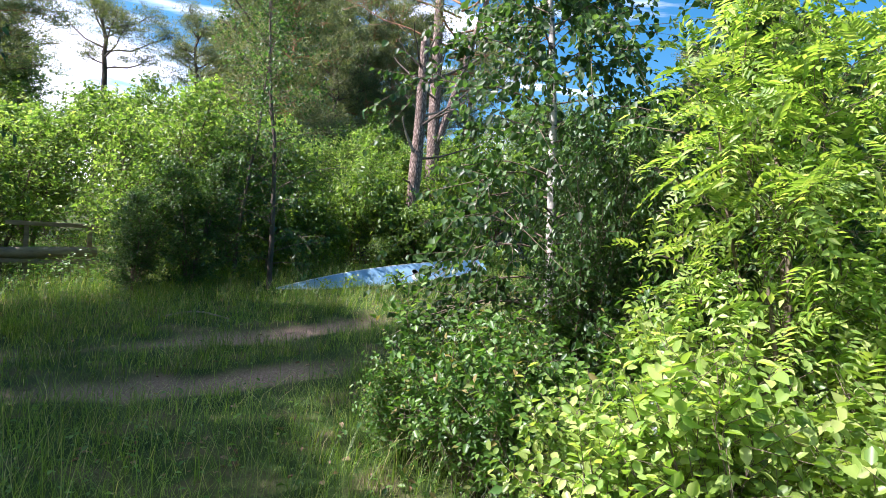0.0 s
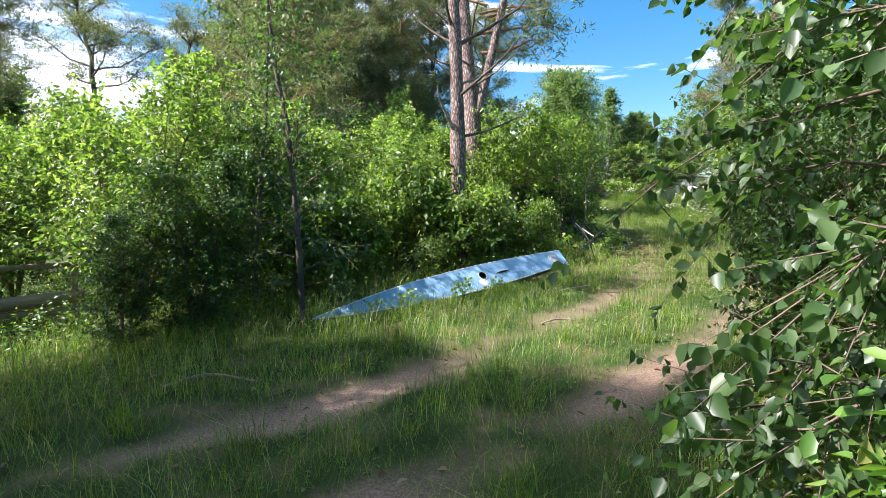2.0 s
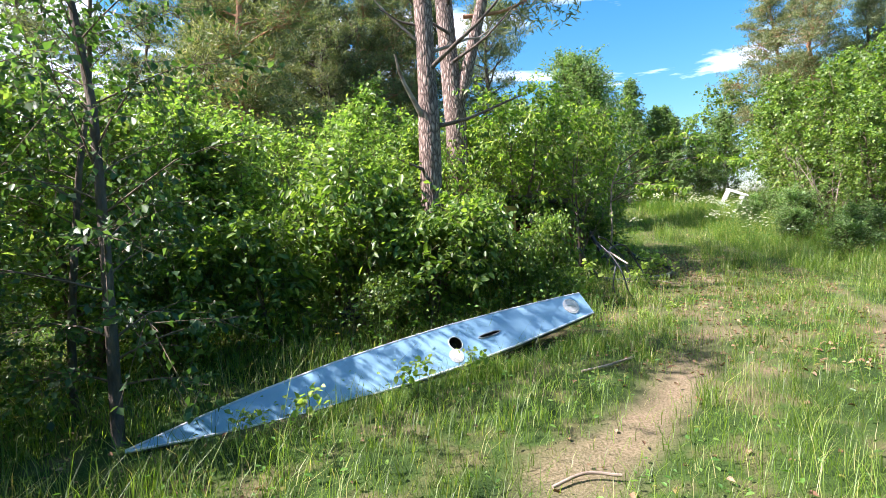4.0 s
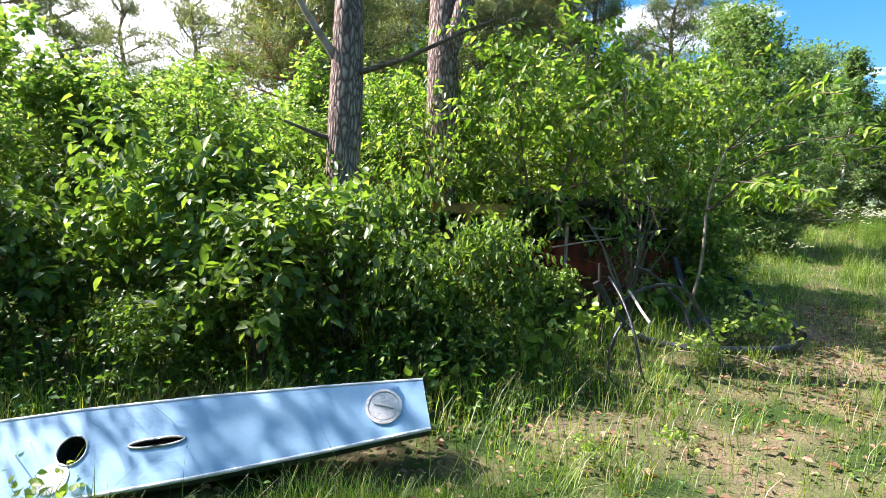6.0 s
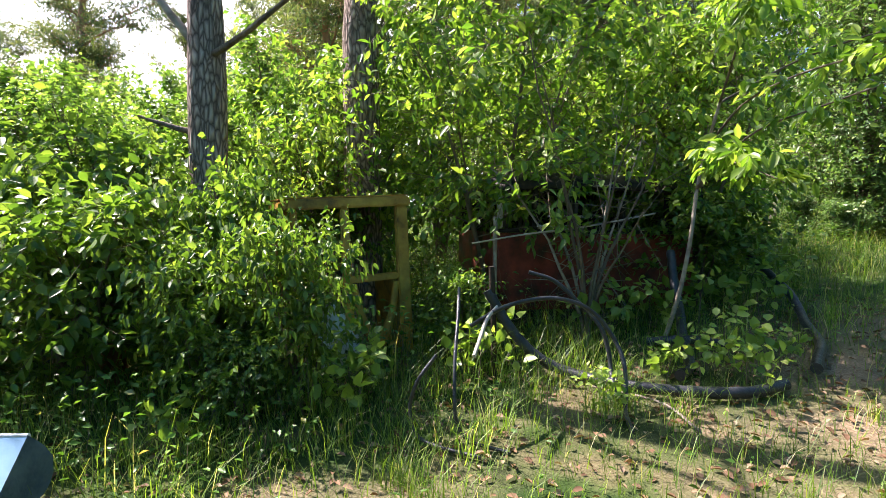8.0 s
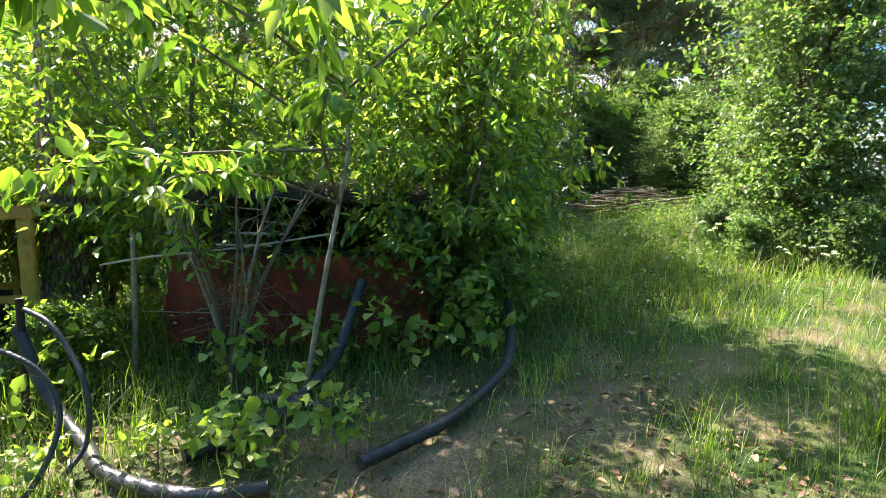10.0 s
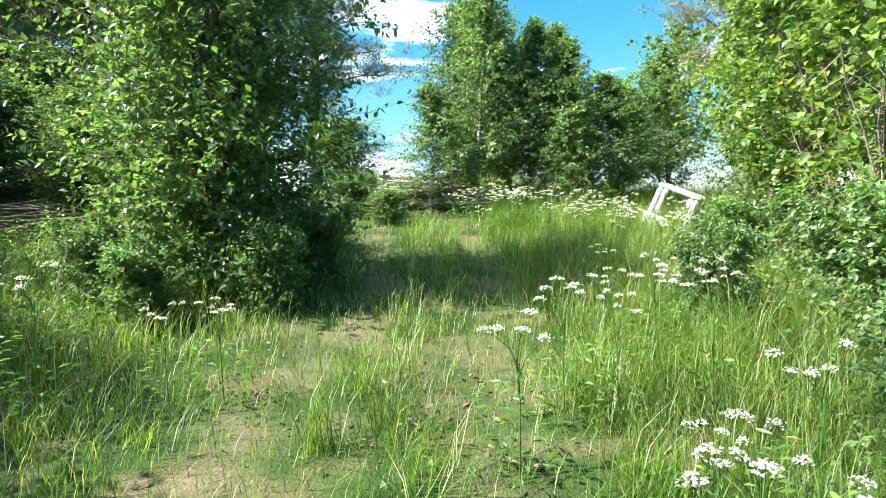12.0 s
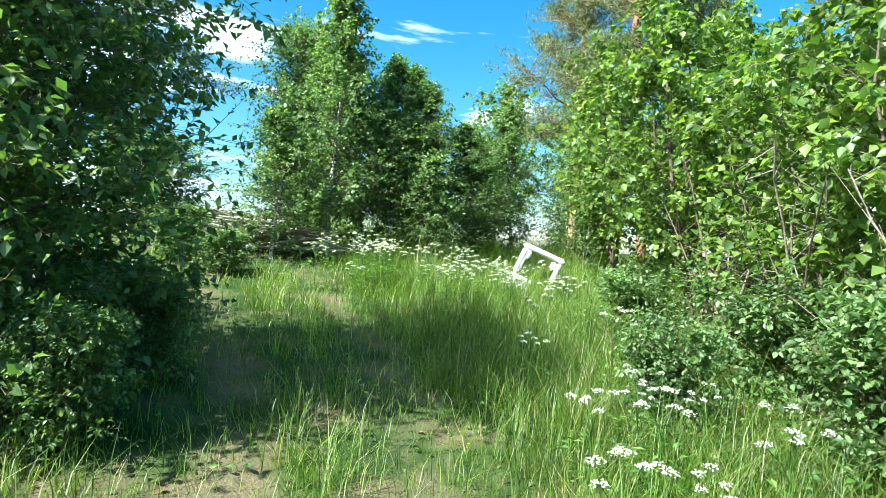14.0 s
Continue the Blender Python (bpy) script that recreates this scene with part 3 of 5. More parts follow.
# ---- the pale blue boat ----
def boat():
    e = tagged(new("rowing_boat"), "long narrow pale blue boat lying tilted in the grass", "boat")
    bow, stern = Vector((-2.84, 9.66, 0.16)), Vector((0.985, 12.17, 0.70))
    ax = (stern - bow).normalized()
    side = Vector((-0.55, 0.39, 0.66))
    side = (side - ax * side.dot(ax)).normalized()
    up = ax.cross(side)
    if up.z < 0:
        up = -up
    L = (stern - bow).length
    m = Matrix((ax, side, up)).transposed().to_4x4()
    m.translation = bow
    e.matrix_world = m
    ss = np.linspace(0, 1, 40)
    half = np.interp(ss, [0, 0.03, 0.1, 0.22, 0.36, 0.5, 0.62, 0.75, 0.88, 1], [0.004, 0.025, 0.075, 0.145, 0.198, 0.222, 0.226, 0.21, 0.178, 0.142])
    # deck with its openings cut through
    bm = bmesh.new()
    outline = [(s * L, h) for s, h in zip(ss, half)] + [(s * L, -h) for s, h in zip(ss[::-1], half[::-1])]
    rings = [outline]
    hole = [(0.617 * L + 0.066 * math.cos(a), 0.012 + 0.072 * math.sin(a)) for a in np.linspace(0, 2 * math.pi, 28, endpoint=False)]
    slot = [(0.703 * L + 0.125 * math.cos(a), -0.008 + 0.016 * math.sin(a)) for a in np.linspace(0, 2 * math.pi, 24, endpoint=False)]
    rings += [hole, slot]
    edges = []
    for r in rings:
        vs = [bm.verts.new((x, y, 0)) for x, y in r]
        edges += [bm.edges.new((vs[i], vs[(i + 1) % len(vs)])) for i in range(len(vs))]
    bmesh.ops.triangle_fill(bm, use_beauty=True, use_dissolve=False, edges=edges)
    bmesh.ops.recalc_face_normals(bm, faces=bm.faces[:])
    deck = part("deck", bm, M_HULL, e, "flat pale blue deck with scratches")
    # hull sides and bottom
    g = Geo()
    prof = np.array([(1.0, -0.012), (1.0, -0.05), (0.95, -0.13), (0.78, -0.22), (0.35, -0.27), (0, -0.28)])
    prof = np.concatenate([prof, prof[-2::-1] * [-1, 1]])
    rise = np.interp(ss, [0, 0.08, 0.3, 0.8, 1], [0.15, 0.6, 1, 1, 0.8])
    v = np.stack([np.broadcast_to((ss * L)[:, None], (40, len(prof))), half[:, None] * prof[None, :, 0] * 0.995, rise[:, None] * prof[None, :, 1]], -1)
    n = len(prof)
    i, j = np.meshgrid(np.arange(39), np.arange(n - 1), indexing="ij")
    g.add(v.reshape(-1, 3), np.stack([i * n + j, i * n + j + 1, (i + 1) * n + j + 1, (i + 1) * n + j], -1).reshape(-1, 4))
    geo_part("hull", g, M_DARKBLUE, e, "dirty dark blue hull underside")
    g = Geo()
    g.add(np.concatenate([v[-1], [[L, half[-1], 0], [L, -half[-1], 0]]]), [[n + 1] + list(range(n))[::-1] + [n]])
    geo_part("transom", g, M_DARKBLUE, e)
    for sg in (1, -1):
        g = Geo()
        tube(g, np.stack([ss * L, sg * half, 0 * ss - 0.006], 1), 0.011, 8)
        geo_part("rubbing_strip", g, M_RAIL, e, "pale rubbing strip")
    # black hole, slot and hatch
    for nm, ring, depth, mm in (("deck_opening", hole, 0.1, M_BLACK), ("centre_slot", slot, 0.05, M_DARKMETAL)):
        bm = bmesh.new()
        a = [bm.verts.new((x, y, 0)) for x, y in ring]
        b = [bm.verts.new((x, y, -depth)) for x, y in ring]
        for k in range(len(a)):
            q = (k + 1) % len(a)
            bm.faces.new((a[k], a[q], b[q], b[k]))
        bm.faces.new(b)
        part(nm, bm, mm, e, "dark open hole" if nm == "deck_opening" else "weathered slot with a grey lip")
    g = Geo()
    tube(g, np.array([(0.703 * L + 0.132 * math.cos(a), -0.008 + 0.022 * math.sin(a), 0.004) for a in np.linspace(0, 2 * math.pi, 30)]), 0.007, 6)
    geo_part("slot_lip", g, M_CHROME, e)
    g = Geo()
    tube(g, np.array([(0.617 * L + 0.069 * math.cos(a), 0.012 + 0.075 * math.sin(a), 0.003) for a in np.linspace(0, 2 * math.pi, 36)]), 0.005, 6)
    geo_part("opening_rim", g, M_RAIL, e)
    hx, hy = 0.95 * L, 0.012
    bm = bmesh.new()
    for r0, r1, z0, z1 in ((0.098, 0.098, 0.0, 0.010), (0.098, 0.084, 0.010, 0.012), (0.084, 0.080, 0.012, 0.004), (0.080, 0.074, 0.004, 0.009), (0.074, 0.002, 0.009, 0.011)):
        k = 36
        a = [bm.verts.new((hx + r0 * math.cos(t), hy + r0 * math.sin(t), z0)) for t in np.linspace(0, 2 * math.pi, k, endpoint=False)]
        b = [bm.verts.new((hx + r1 * math.cos(t), hy + r1 * math.sin(t), z1)) for t in np.linspace(0, 2 * math.pi, k, endpoint=False)]
        for i2 in range(k):
            bm.faces.new((a[i2], a[(i2 + 1) % k], b[(i2 + 1) % k], b[i2]))
    hatch = part("inspection_hatch", bm, M_HATCH, e, "round off-white hatch cover")
    g = Geo()
    tube(g, np.array([(hx - 0.05, hy + 0.02, 0.013), (hx, hy, 0.015), (hx + 0.05, hy - 0.02, 0.013)]), 0.006, 6)
    geo_part("hatch_grip", g, M_HATCH, hatch)
    # a repair patch beside the hole
    bm = bmesh.new()
    bmesh.ops.create_circle(bm, cap_ends=True, radius=0.075, segments=28, matrix=Matrix.Translation((0.604 * L, -0.115, 0.004)))
    part("repair_patch", bm, M_HATCH, e, "pale round repair patch")


boat()


# ---- shared builders for the made things ----
def flow(pts, n=40, lift=True):
    """A smooth line through a few places (x, y, height over the ground)."""
    p = np.array(pts, float)
    if lift:
        p[:, 2] += gz(p[:, 0], p[:, 1])
    p = np.concatenate([[2 * p[0] - p[1]], p, [2 * p[-1] - p[-2]]])
    out = []
    for u in np.linspace(0, len(p) - 3 - 1e-6, n):
        i, t = int(u), u - int(u)
        a, b, c, d = p[i:i + 4]
        out.append(0.5 * (2 * b + (c - a) * t + (2 * a - 5 * b + 4 * c - d) * t * t + (3 * b - a - 3 * c + d) * t ** 3))
    return np.array(out)


def beam(name, parent, material, lo, hi, bevel=0.008, label="", skew=None):
    """A bar or panel between two corners, its edges softened."""
    bm = bmesh.new()
    bmesh.ops.create_cube(bm, size=1.0)
    lo, hi = Vector(lo), Vector(hi)
    for v in bm.verts:
        v.co = Vector([lo[k] + (v.co[k] + 0.5) * (hi[k] - lo[k]) for k in range(3)])
    if skew:
        for v in bm.verts:
            v.co += Vector(skew) * ((v.co.z - lo.z) / max(hi.z - lo.z, 1e-6))
    b = min(bevel, 0.45 * min(abs(hi[k] - lo[k]) for k in range(3)))
    bmesh.ops.bevel(bm, geom=bm.edges[:], offset=b, segments=2, affect="EDGES")
    return part(name, bm, material, parent, label)


def placed(name, label, category, x, y, along, h=0.0, tilt=(0, 0), group=""):
    """An empty whose local x runs along the given direction on the plan."""
    e = tagged(new(name), label, category, group)
    e.matrix_world = pose(x, y, gz(x, y) + h, 0, 0, math.degrees(math.atan2(along[1], along[0]))) @ pose(0, 0, 0, tilt[0], tilt[1], 0)
    return e


# ---- yellow cab frame ----
def yellow_cab():
    e = placed("tractor_cab", "rusty yellow tractor cab frame without glass", "cab", 0.08, 14.27, (0.395, 0.92), -0.08, (0, -2))
    W, D, H = 0.93, 0.85, 1.42
    for x, y, w in ((0, 0, 0.055), (0.42, 0, 0.075), (W, 0, 0.11), (0, D, 0.055), (W, D, 0.06), (0.5, D, 0.05), (0, 0.45, 0.05)):
        beam("post", e, M_YELLOW, (x - w / 2, y - 0.03, 0), (x + w / 2, y + 0.03, H), 0.01)
    beam("roof_beam", e, M_YELLOW, (-0.06, -0.05, H), (W + 0.08, 0.06, H + 0.085), 0.015)
    beam("roof_beam", e, M_YELLOW, (-0.06, D - 0.05, H), (W + 0.08, D + 0.05, H + 0.07), 0.015)
    for x in (-0.02, W):
        beam("roof_beam", e, M_YELLOW, (x - 0.04, 0.065, H + 0.003), (x + 0.04, D - 0.055, H + 0.072), 0.012)
    beam("roof_panel", e, M_YELLOW, (-0.05, -0.04, H + 0.088), (W + 0.07, D + 0.04, H + 0.1), 0.004)
    beam("window_rail", e, M_YELLOW, (0.03, -0.028, 0.78), (W - 0.06, 0.028, 0.84), 0.008)
    beam("window_rail", e, M_YELLOW, (0.03, D - 0.028, 0.8), (W - 0.04, D + 0.028, 0.86), 0.008)
    beam("back_panel", e, M_DARKMETAL, (0.03, D - 0.012, 0.05), (W - 0.03, D + 0.012, 0.796), 0.004, "dark rusted back panel")
    beam("side_panel", e, M_YELLOW, (W - 0.02, 0.035, 0.05), (W + 0.02, D - 0.035, 0.74), 0.004)
    # curved braces that leave a round notch below the window
    for sg, x0 in ((1, 0.47), (-1, W - 0.07)):
        g = Geo()
        tube(g, [(x0, 0, 0.76), (x0 + sg * 0.05, 0, 0.5), (x0 + sg * 0.12, 0, 0.3), (x0 + sg * 0.18, 0, 0.22)], [0.03, 0.035, 0.045, 0.05], 8)
        geo_part("brace", g, M_YELLOW, e, "curved door brace")
    beam("sill", e, M_YELLOW, (-0.03, -0.04, -0.1), (W + 0.04, 0.04, 0.06), 0.012)
    s = placed("plastic_sheet", "milky torn plastic sheet leaning in the cab", "sheet", 0.19, 14.4, (0.395, 0.92), 0.0)
    g = np.random.default_rng(3)
    q = Geo()
    u, v = np.meshgrid(np.linspace(0, 1, 12), np.linspace(0, 1, 12), indexing="ij")
    z = v * (0.62 - 0.25 * u) + 0.02
    q.add(np.stack([u * 0.36 - 0.04, 0.05 + 0.05 * np.sin(5 * u + 3 * v) + 0.12 * v - 0.1, z], -1).reshape(-1, 3),
          [[i * 12 + j, (i + 1) * 12 + j, (i + 1) * 12 + j + 1, i * 12 + j + 1] for i in range(11) for j in range(11)])
    ob = geo_part("sheet", q, M_SHEET, s)
    sol = ob.modifiers.new("thickness", "SOLIDIFY")
    sol.thickness = 0.004


yellow_cab()


# ---- red truck body ----
def red_truck():
    e = placed("scrap_truck", "faded red truck body rusting under bushes", "truck", 0.83, 15.95, (0.592, 0.806), 0.0, (0, 1.5))
    L, D = 2.15, 1.5
    beam("front_panel", e, M_RED, (0, 0, 0.22), (L, 0.03, 0.97), 0.012)
    beam("lower_panel", e, M_DARKMETAL, (0.16, 0.05, 0.0), (L, 0.09, 0.215), 0.01, "dark rusted sill")
    beam("end_panel", e, M_RED, (0.0, 0.034, 0.3), (0.03, D, 0.97), 0.012)
    beam("back_panel", e, M_DARKMETAL, (0.034, D - 0.03, 0.1), (L, D, 1.42), 0.01)
    beam("end_panel", e, M_DARKMETAL, (L - 0.03, 0.034, 0.1), (L, D - 0.034, 1.42), 0.01)
    beam("floor_panel", e, M_DARKMETAL, (0.034, 0.1, 0.2), (L - 0.034, D - 0.034, 0.23), 0.005)
    beam("belt_moulding", e, M_DARKMETAL, (-0.01, -0.015, 0.975), (L, 0.04, 1.01), 0.01)
    for x in (0.0, 0.36, 0.78, 1.3, 1.8):
        beam("pillar", e, M_DARKMETAL if x else M_CHROME, (x, -0.005, 1.014), (x + 0.05, 0.045, 1.405), 0.01)
    for x in (0.39, 0.5):
        beam("trim_strip", e, M_CHROME, (x, -0.022, 1.03 + (x - 0.39) * 0.9), (x + 0.45, -0.01, 1.05 + (x - 0.39) * 0.9), 0.005, "dull bright trim strip")
    # rounded roof
    g = Geo()
    a = np.linspace(0, math.pi, 15)
    prof = np.stack([D / 2 - np.cos(a) * (D / 2 + 0.05), 1.41 + 0.2 * np.sin(a) ** 0.7], 1)
    xs = np.linspace(-0.05, L + 0.05, 12)
    v = np.array([[(x, py, pz - 0.05 * (2 * (x / L) - 1) ** 4) for py, pz in prof] for x in xs])
    n = len(prof)
    g.add(v.reshape(-1, 3), [[i * n + j, (i + 1) * n + j, (i + 1) * n + j + 1, i * n + j + 1] for i in range(11) for j in range(n - 1)])
    roof = geo_part("roof", g, M_DARKMETAL, e, "black rusted roof")
    sol = roof.modifiers.new("thickness", "SOLIDIFY")
    sol.thickness = 0.02
    # bent bumper edge catching the light
    g = Geo()
    tube(g, [(0.0, -0.03, 0.62), (0.01, -0.05, 0.5), (0.05, -0.06, 0.38), (0.1, -0.05, 0.3)], 0.018, 8)
    geo_part("bent_edge", g, M_RED, e)


red_truck()


# ---- hoses and bent pipes ----
def hose(name, label, pts, r, material, n=46, sides=12, ribs=False):
    line = flow(pts, n)
    g = Geo()
    rr = r * (1 + (0.06 * np.sin(np.arange(n) * 2.4) if ribs else 0))
    tube(g, line, rr, sides)
    return tagged(new(name, g.mesh(name, material)), label, "hose")


hose("rubber_hose", "thick black rubber hose sloping to the ground", [(1.45, 14.98, 0.66), (1.62, 15.07, 0.34), (1.82, 15.17, 0.13), (2.09, 15.24, 0.05), (2.49, 15.26, 0.05), (2.82, 15.38, 0.05), (3.11, 15.57, 0.05), (3.26, 15.83, 0.05)], 0.039, M_HOSE, ribs=True)
hose("rubber_hose", "thick black hose hanging from the truck", [(2.1, 17.04, 0.68), (2.2, 16.86, 0.41), (2.32, 16.66, 0.2), (2.46, 16.3, 0.07), (2.64, 15.88, 0.05), (2.66, 15.61, 0.05)], 0.04, M_HOSE, ribs=True)
hose("rubber_hose", "black hose curving over dry leaves", [(2.5, 18.2, 0.5), (2.93, 17.8, 0.25), (3.07, 17.62, 0.12), (3.16, 17.37, 0.06), (3.33, 16.86, 0.05), (3.36, 16.52, 0.05), (3.38, 16.25, 0.05)], 0.039, M_HOSE, ribs=True)
hose("rubber_hose", "short black hose end in the grass", [(2.2, 16.2, 0.06), (2.5, 16.35, 0.08), (2.75, 16.45, 0.05)], 0.036, M_HOSE, 20, ribs=True)
hose("thin_pipe", "thin black pipe bent in an arch", [(1.7, 14.45, 0.55), (1.88, 14.58, 0.67), (2.05, 14.8, 0.7), (2.2, 14.93, 0.66), (2.3, 15.04, 0.56), (2.39, 15.1, 0.41), (2.47, 15.08, 0.27), (2.52, 15.0, 0.12), (2.56, 14.9, 0.03), (2.68, 14.71, 0.01)], 0.014, M_HOSE)
hose("thin_pipe", "thin black pipe bent in an arch", [(1.8, 15.0, 0.82), (1.95, 15.1, 0.75), (2.09, 15.18, 0.6), (2.23, 15.23, 0.44), (2.29, 15.24, 0.28), (2.33, 15.21, 0.13), (2.42, 15.08, 0.02)], 0.015, M_HOSE)
hose("thin_pipe", "thin black pipe looping to the ground", [(1.64, 14.41, 0.8), (1.76, 14.25, 0.66), (1.86, 14.1, 0.48), (1.92, 14.02, 0.3), (1.95, 14.0, 0.15), (2.02, 14.03, 0.04), (2.25, 14.1, 0.01)], 0.011, M_HOSE)
hose("thin_pipe", "thin black pipe looping to the ground", [(1.8, 14.0, 0.5), (1.74, 13.9, 0.36), (1.72, 13.86, 0.2), (1.8, 13.87, 0.05), (2.15, 13.96, 0.01)], 0.011, M_HOSE)
hose("iron_post", "dark iron post by the cab", [(1.49, 15.0, -0.1), (1.49, 15.0, 0.4), (1.48, 14.99, 0.84)], 0.022, M_DARKMETAL, 12)["category"] = "post"
hose("wooden_post", "grey weathered wooden post beside the truck", [(1.0, 15.68, -0.1), (1.0, 15.7, 0.6), (1.01, 15.7, 1.15)], 0.02, M_LOG, 12)["category"] = "post"
hose("fallen_branch", "pale dead branch lying across the pipes", [(2.0, 14.1, 0.5), (1.92, 14.27, 0.56), (1.85, 14.43, 0.62), (1.79, 14.62, 0.65)], 0.012, M_DRYTWIG, 16)["category"] = "branch"
hose("fallen_branch", "thin dead branch across the red panel", [(0.9, 15.5, 0.93), (1.25, 15.8, 0.98), (1.6, 16.3, 1.0), (2.0, 16.9, 1.06)], 0.008, M_DRYTWIG, 16)["category"] = "branch"
for pts, r in (([(3.0, 14.9, 0.02), (2.7, 15.1, 0.05), (2.2, 15.15, 0.03)], 0.008),
               ([(1.2, 11.2, 0.02), (0.9, 10.9, 0.05), (0.65, 10.85, 0.02)], 0.012), ([(0.1, 8.9, 0.01), (0.3, 9.0, 0.03), (0.5, 8.98, 0.02)], 0.01), ([(-3.6, 7.1, 0.03), (-3.2, 7.3, 0.08), (-2.7, 7.2, 0.02)], 0.012)):
    hose("fallen_branch", "dry grey stick lying on the ground", pts, r, M_LOG, 16, 7)["category"] = "branch"
g_coil = np.random.default_rng(8)
for k in range(5):
    t = np.linspace(0, 2 * math.pi * 0.92, 12) + k
    rr = g_coil.uniform(0.16, 0.26)
    cx, cy = -1.95 + g_coil.normal(0, 0.1), 13.15 + g_coil.normal(0, 0.1)
    hose("hose_coil", "black coiled hose dumped in the undergrowth", np.stack([cx + rr * np.cos(t), cy + rr * np.sin(t), 0.08 + 0.07 * k + 0.05 * np.sin(2 * t + k)], 1), 0.02, M_HOSE, 40, 8)


def stump():
    e = placed("tree_stump", "broken red-brown rotten stump by the pine", "stump", -1.15, 13.25, (1, 0))
    g = np.random.default_rng(4)
    for k in range(7):
        a = k / 7 * 6.28
        h = g.uniform(0.35, 0.72)
        s = Geo()
        b = np.array([0.07 * math.cos(a), 0.07 * math.sin(a), -0.1])
        tube(s, [b * 1.2, b + [0, 0, h * 0.5], b * 0.85 + [0, 0, h + 0.1]], [0.05, 0.042, 0.012], 6)
        geo_part("splinter", s, M_RUSTWOOD, e)


stump()
# pale trunk of the round sallow, added as a separate short piece
hose("pale_bush_trunk", "pale barked trunk of the round sallow at the bend of the track", [(1.95, 22.6, -0.1), (1.93, 22.58, 0.25), (2.0, 22.6, 0.45), (1.98, 22.65, 0.68)], 0.04, M_LOG, 18, ribs=True)["category"] = "stump"


# ---- old timber at the far left ----
def timber():
    e = placed("timber_rack", "old grey timber rack with a log on it", "rack", -7.95, 10.35, (0.78, 0.62))
    for x in (0.08, 1.1):
        beam("post", e, M_LOG, (x, -0.04, -0.1), (x + 0.08, 0.04, 1.12), 0.01)
    beam("rail", e, M_LOG, (-0.2, -0.06, 1.123), (1.3, 0.05, 1.2), 0.012)
    g = Geo()
    tube(g, [(-0.4, -0.13, 0.6), (0.5, -0.14, 0.63), (1.25, -0.13, 0.66)], [0.1, 0.11, 0.1], 14)
    geo_part("log", g, M_LOG, e, "pale barkless log")
    beam("rail", e, M_LOG, (-0.3, -0.22, 0.42), (1.3, -0.044, 0.5), 0.01)


timber()


# ---- brushwood pile behind the meadow ----
def brush_pile(label, x, y, along, seed, n, pale, dull):
    e = placed("brushwood_pile", label, "brushwood", x, y, along)
    g = np.random.default_rng(seed)
    for k in range(n):
        L = g.uniform(0.9, 2.2)
        a = g.normal(0, 0.35)
        c = np.array([g.uniform(-1.0, 1.2), g.normal(0, 0.3), g.uniform(0.03, 0.7)])
        c[2] *= max(0.3, 1 - abs(c[0]) / 1.6)
        d = np.array([math.cos(a), math.sin(a), g.normal(0, 0.12)]) * L / 2
        s = Geo()
        tube(s, [c - d, c + g.normal(0, 0.04, 3), c + d], np.array([0.03, 0.024, 0.01]) * g.uniform(0.6, 1.5), 6)
        geo_part("branch", s, dull if k % 3 else pale, e)


brush_pile("heap of pale dead branches on the rise", 5.0, 29.4, (1, -0.1), 12, 90, M_DRYTWIG, M_LOG)
brush_pile("heap of dark dead branches at the wood's edge", -1.9, 27.3, (0.8, 0.6), 14, 80, M_BARK, M_TWIG)
bk = placed("bucket", "small white plastic bucket far up the track", "bucket", 3.75, 28.7, (1, 0), 0.1)
bg = Geo()
tube(bg, [(0, 0, 0), (0, 0, 0.02), (0, 0, 0.24), (0, 0, 0.26)], [0.09, 0.1, 0.125, 0.13], 18)
geo_part("body", bg, M_WHITE, bk)
bg = Geo()
tube(bg, [(0.13 * math.cos(t), 0.02, 0.26 + 0.1 * math.sin(t)) for t in np.linspace(0, math.pi, 12)], 0.004, 6)
geo_part("handle", bg, M_CHROME, bk)


# ---- white cab shell in the meadow ----
def white_cab():
    e = placed("white_cab", "white cab shell tipped over in the tall grass", "cab", 9.05, 27.24, (0.83, -0.55), 0.0, (0, 24))
    W, D, H = 0.62, 0.55, 0.86
    for x, y in ((0, 0), (W, 0), (0, D), (W, D)):
        beam("pillar", e, M_WHITE, (x - 0.04, y - 0.035, 0.4 if x == 0 else 0.3), (x + 0.04, y + 0.035, H - 0.003), 0.02)
    for y in (0, D):
        beam("roof_rail", e, M_WHITE, (-0.06, y - 0.045, H), (W + 0.06, y + 0.045, H + 0.08), 0.025)
    for x in (0, W):
        beam("roof_rail", e, M_WHITE, (x - 0.045, 0.05, H + 0.004), (x + 0.045, D - 0.05, H + 0.076), 0.025)
    beam("roof_skin", e, M_WHITE, (0.05, 0.05, H + 0.03), (W - 0.05, D - 0.05, H + 0.05), 0.006)
    beam("door_panel", e, M_WHITE, (-0.05, -0.03, -0.25), (0.4, 0.02, 0.396), 0.02, "solid white door panel", (-0.06, 0, 0))
    beam("side_panel", e, M_WHITE, (-0.05, 0.025, -0.25), (0.0, D, 0.396), 0.015)
    beam("corner_gusset", e, M_WHITE, (0.043, -0.03, H - 0.16), (0.13, 0.03, H - 0.004), 0.03)
    beam("corner_gusset", e, M_WHITE, (W - 0.13, -0.03, H - 0.16), (W - 0.043, 0.03, H - 0.004), 0.03)


white_cab()


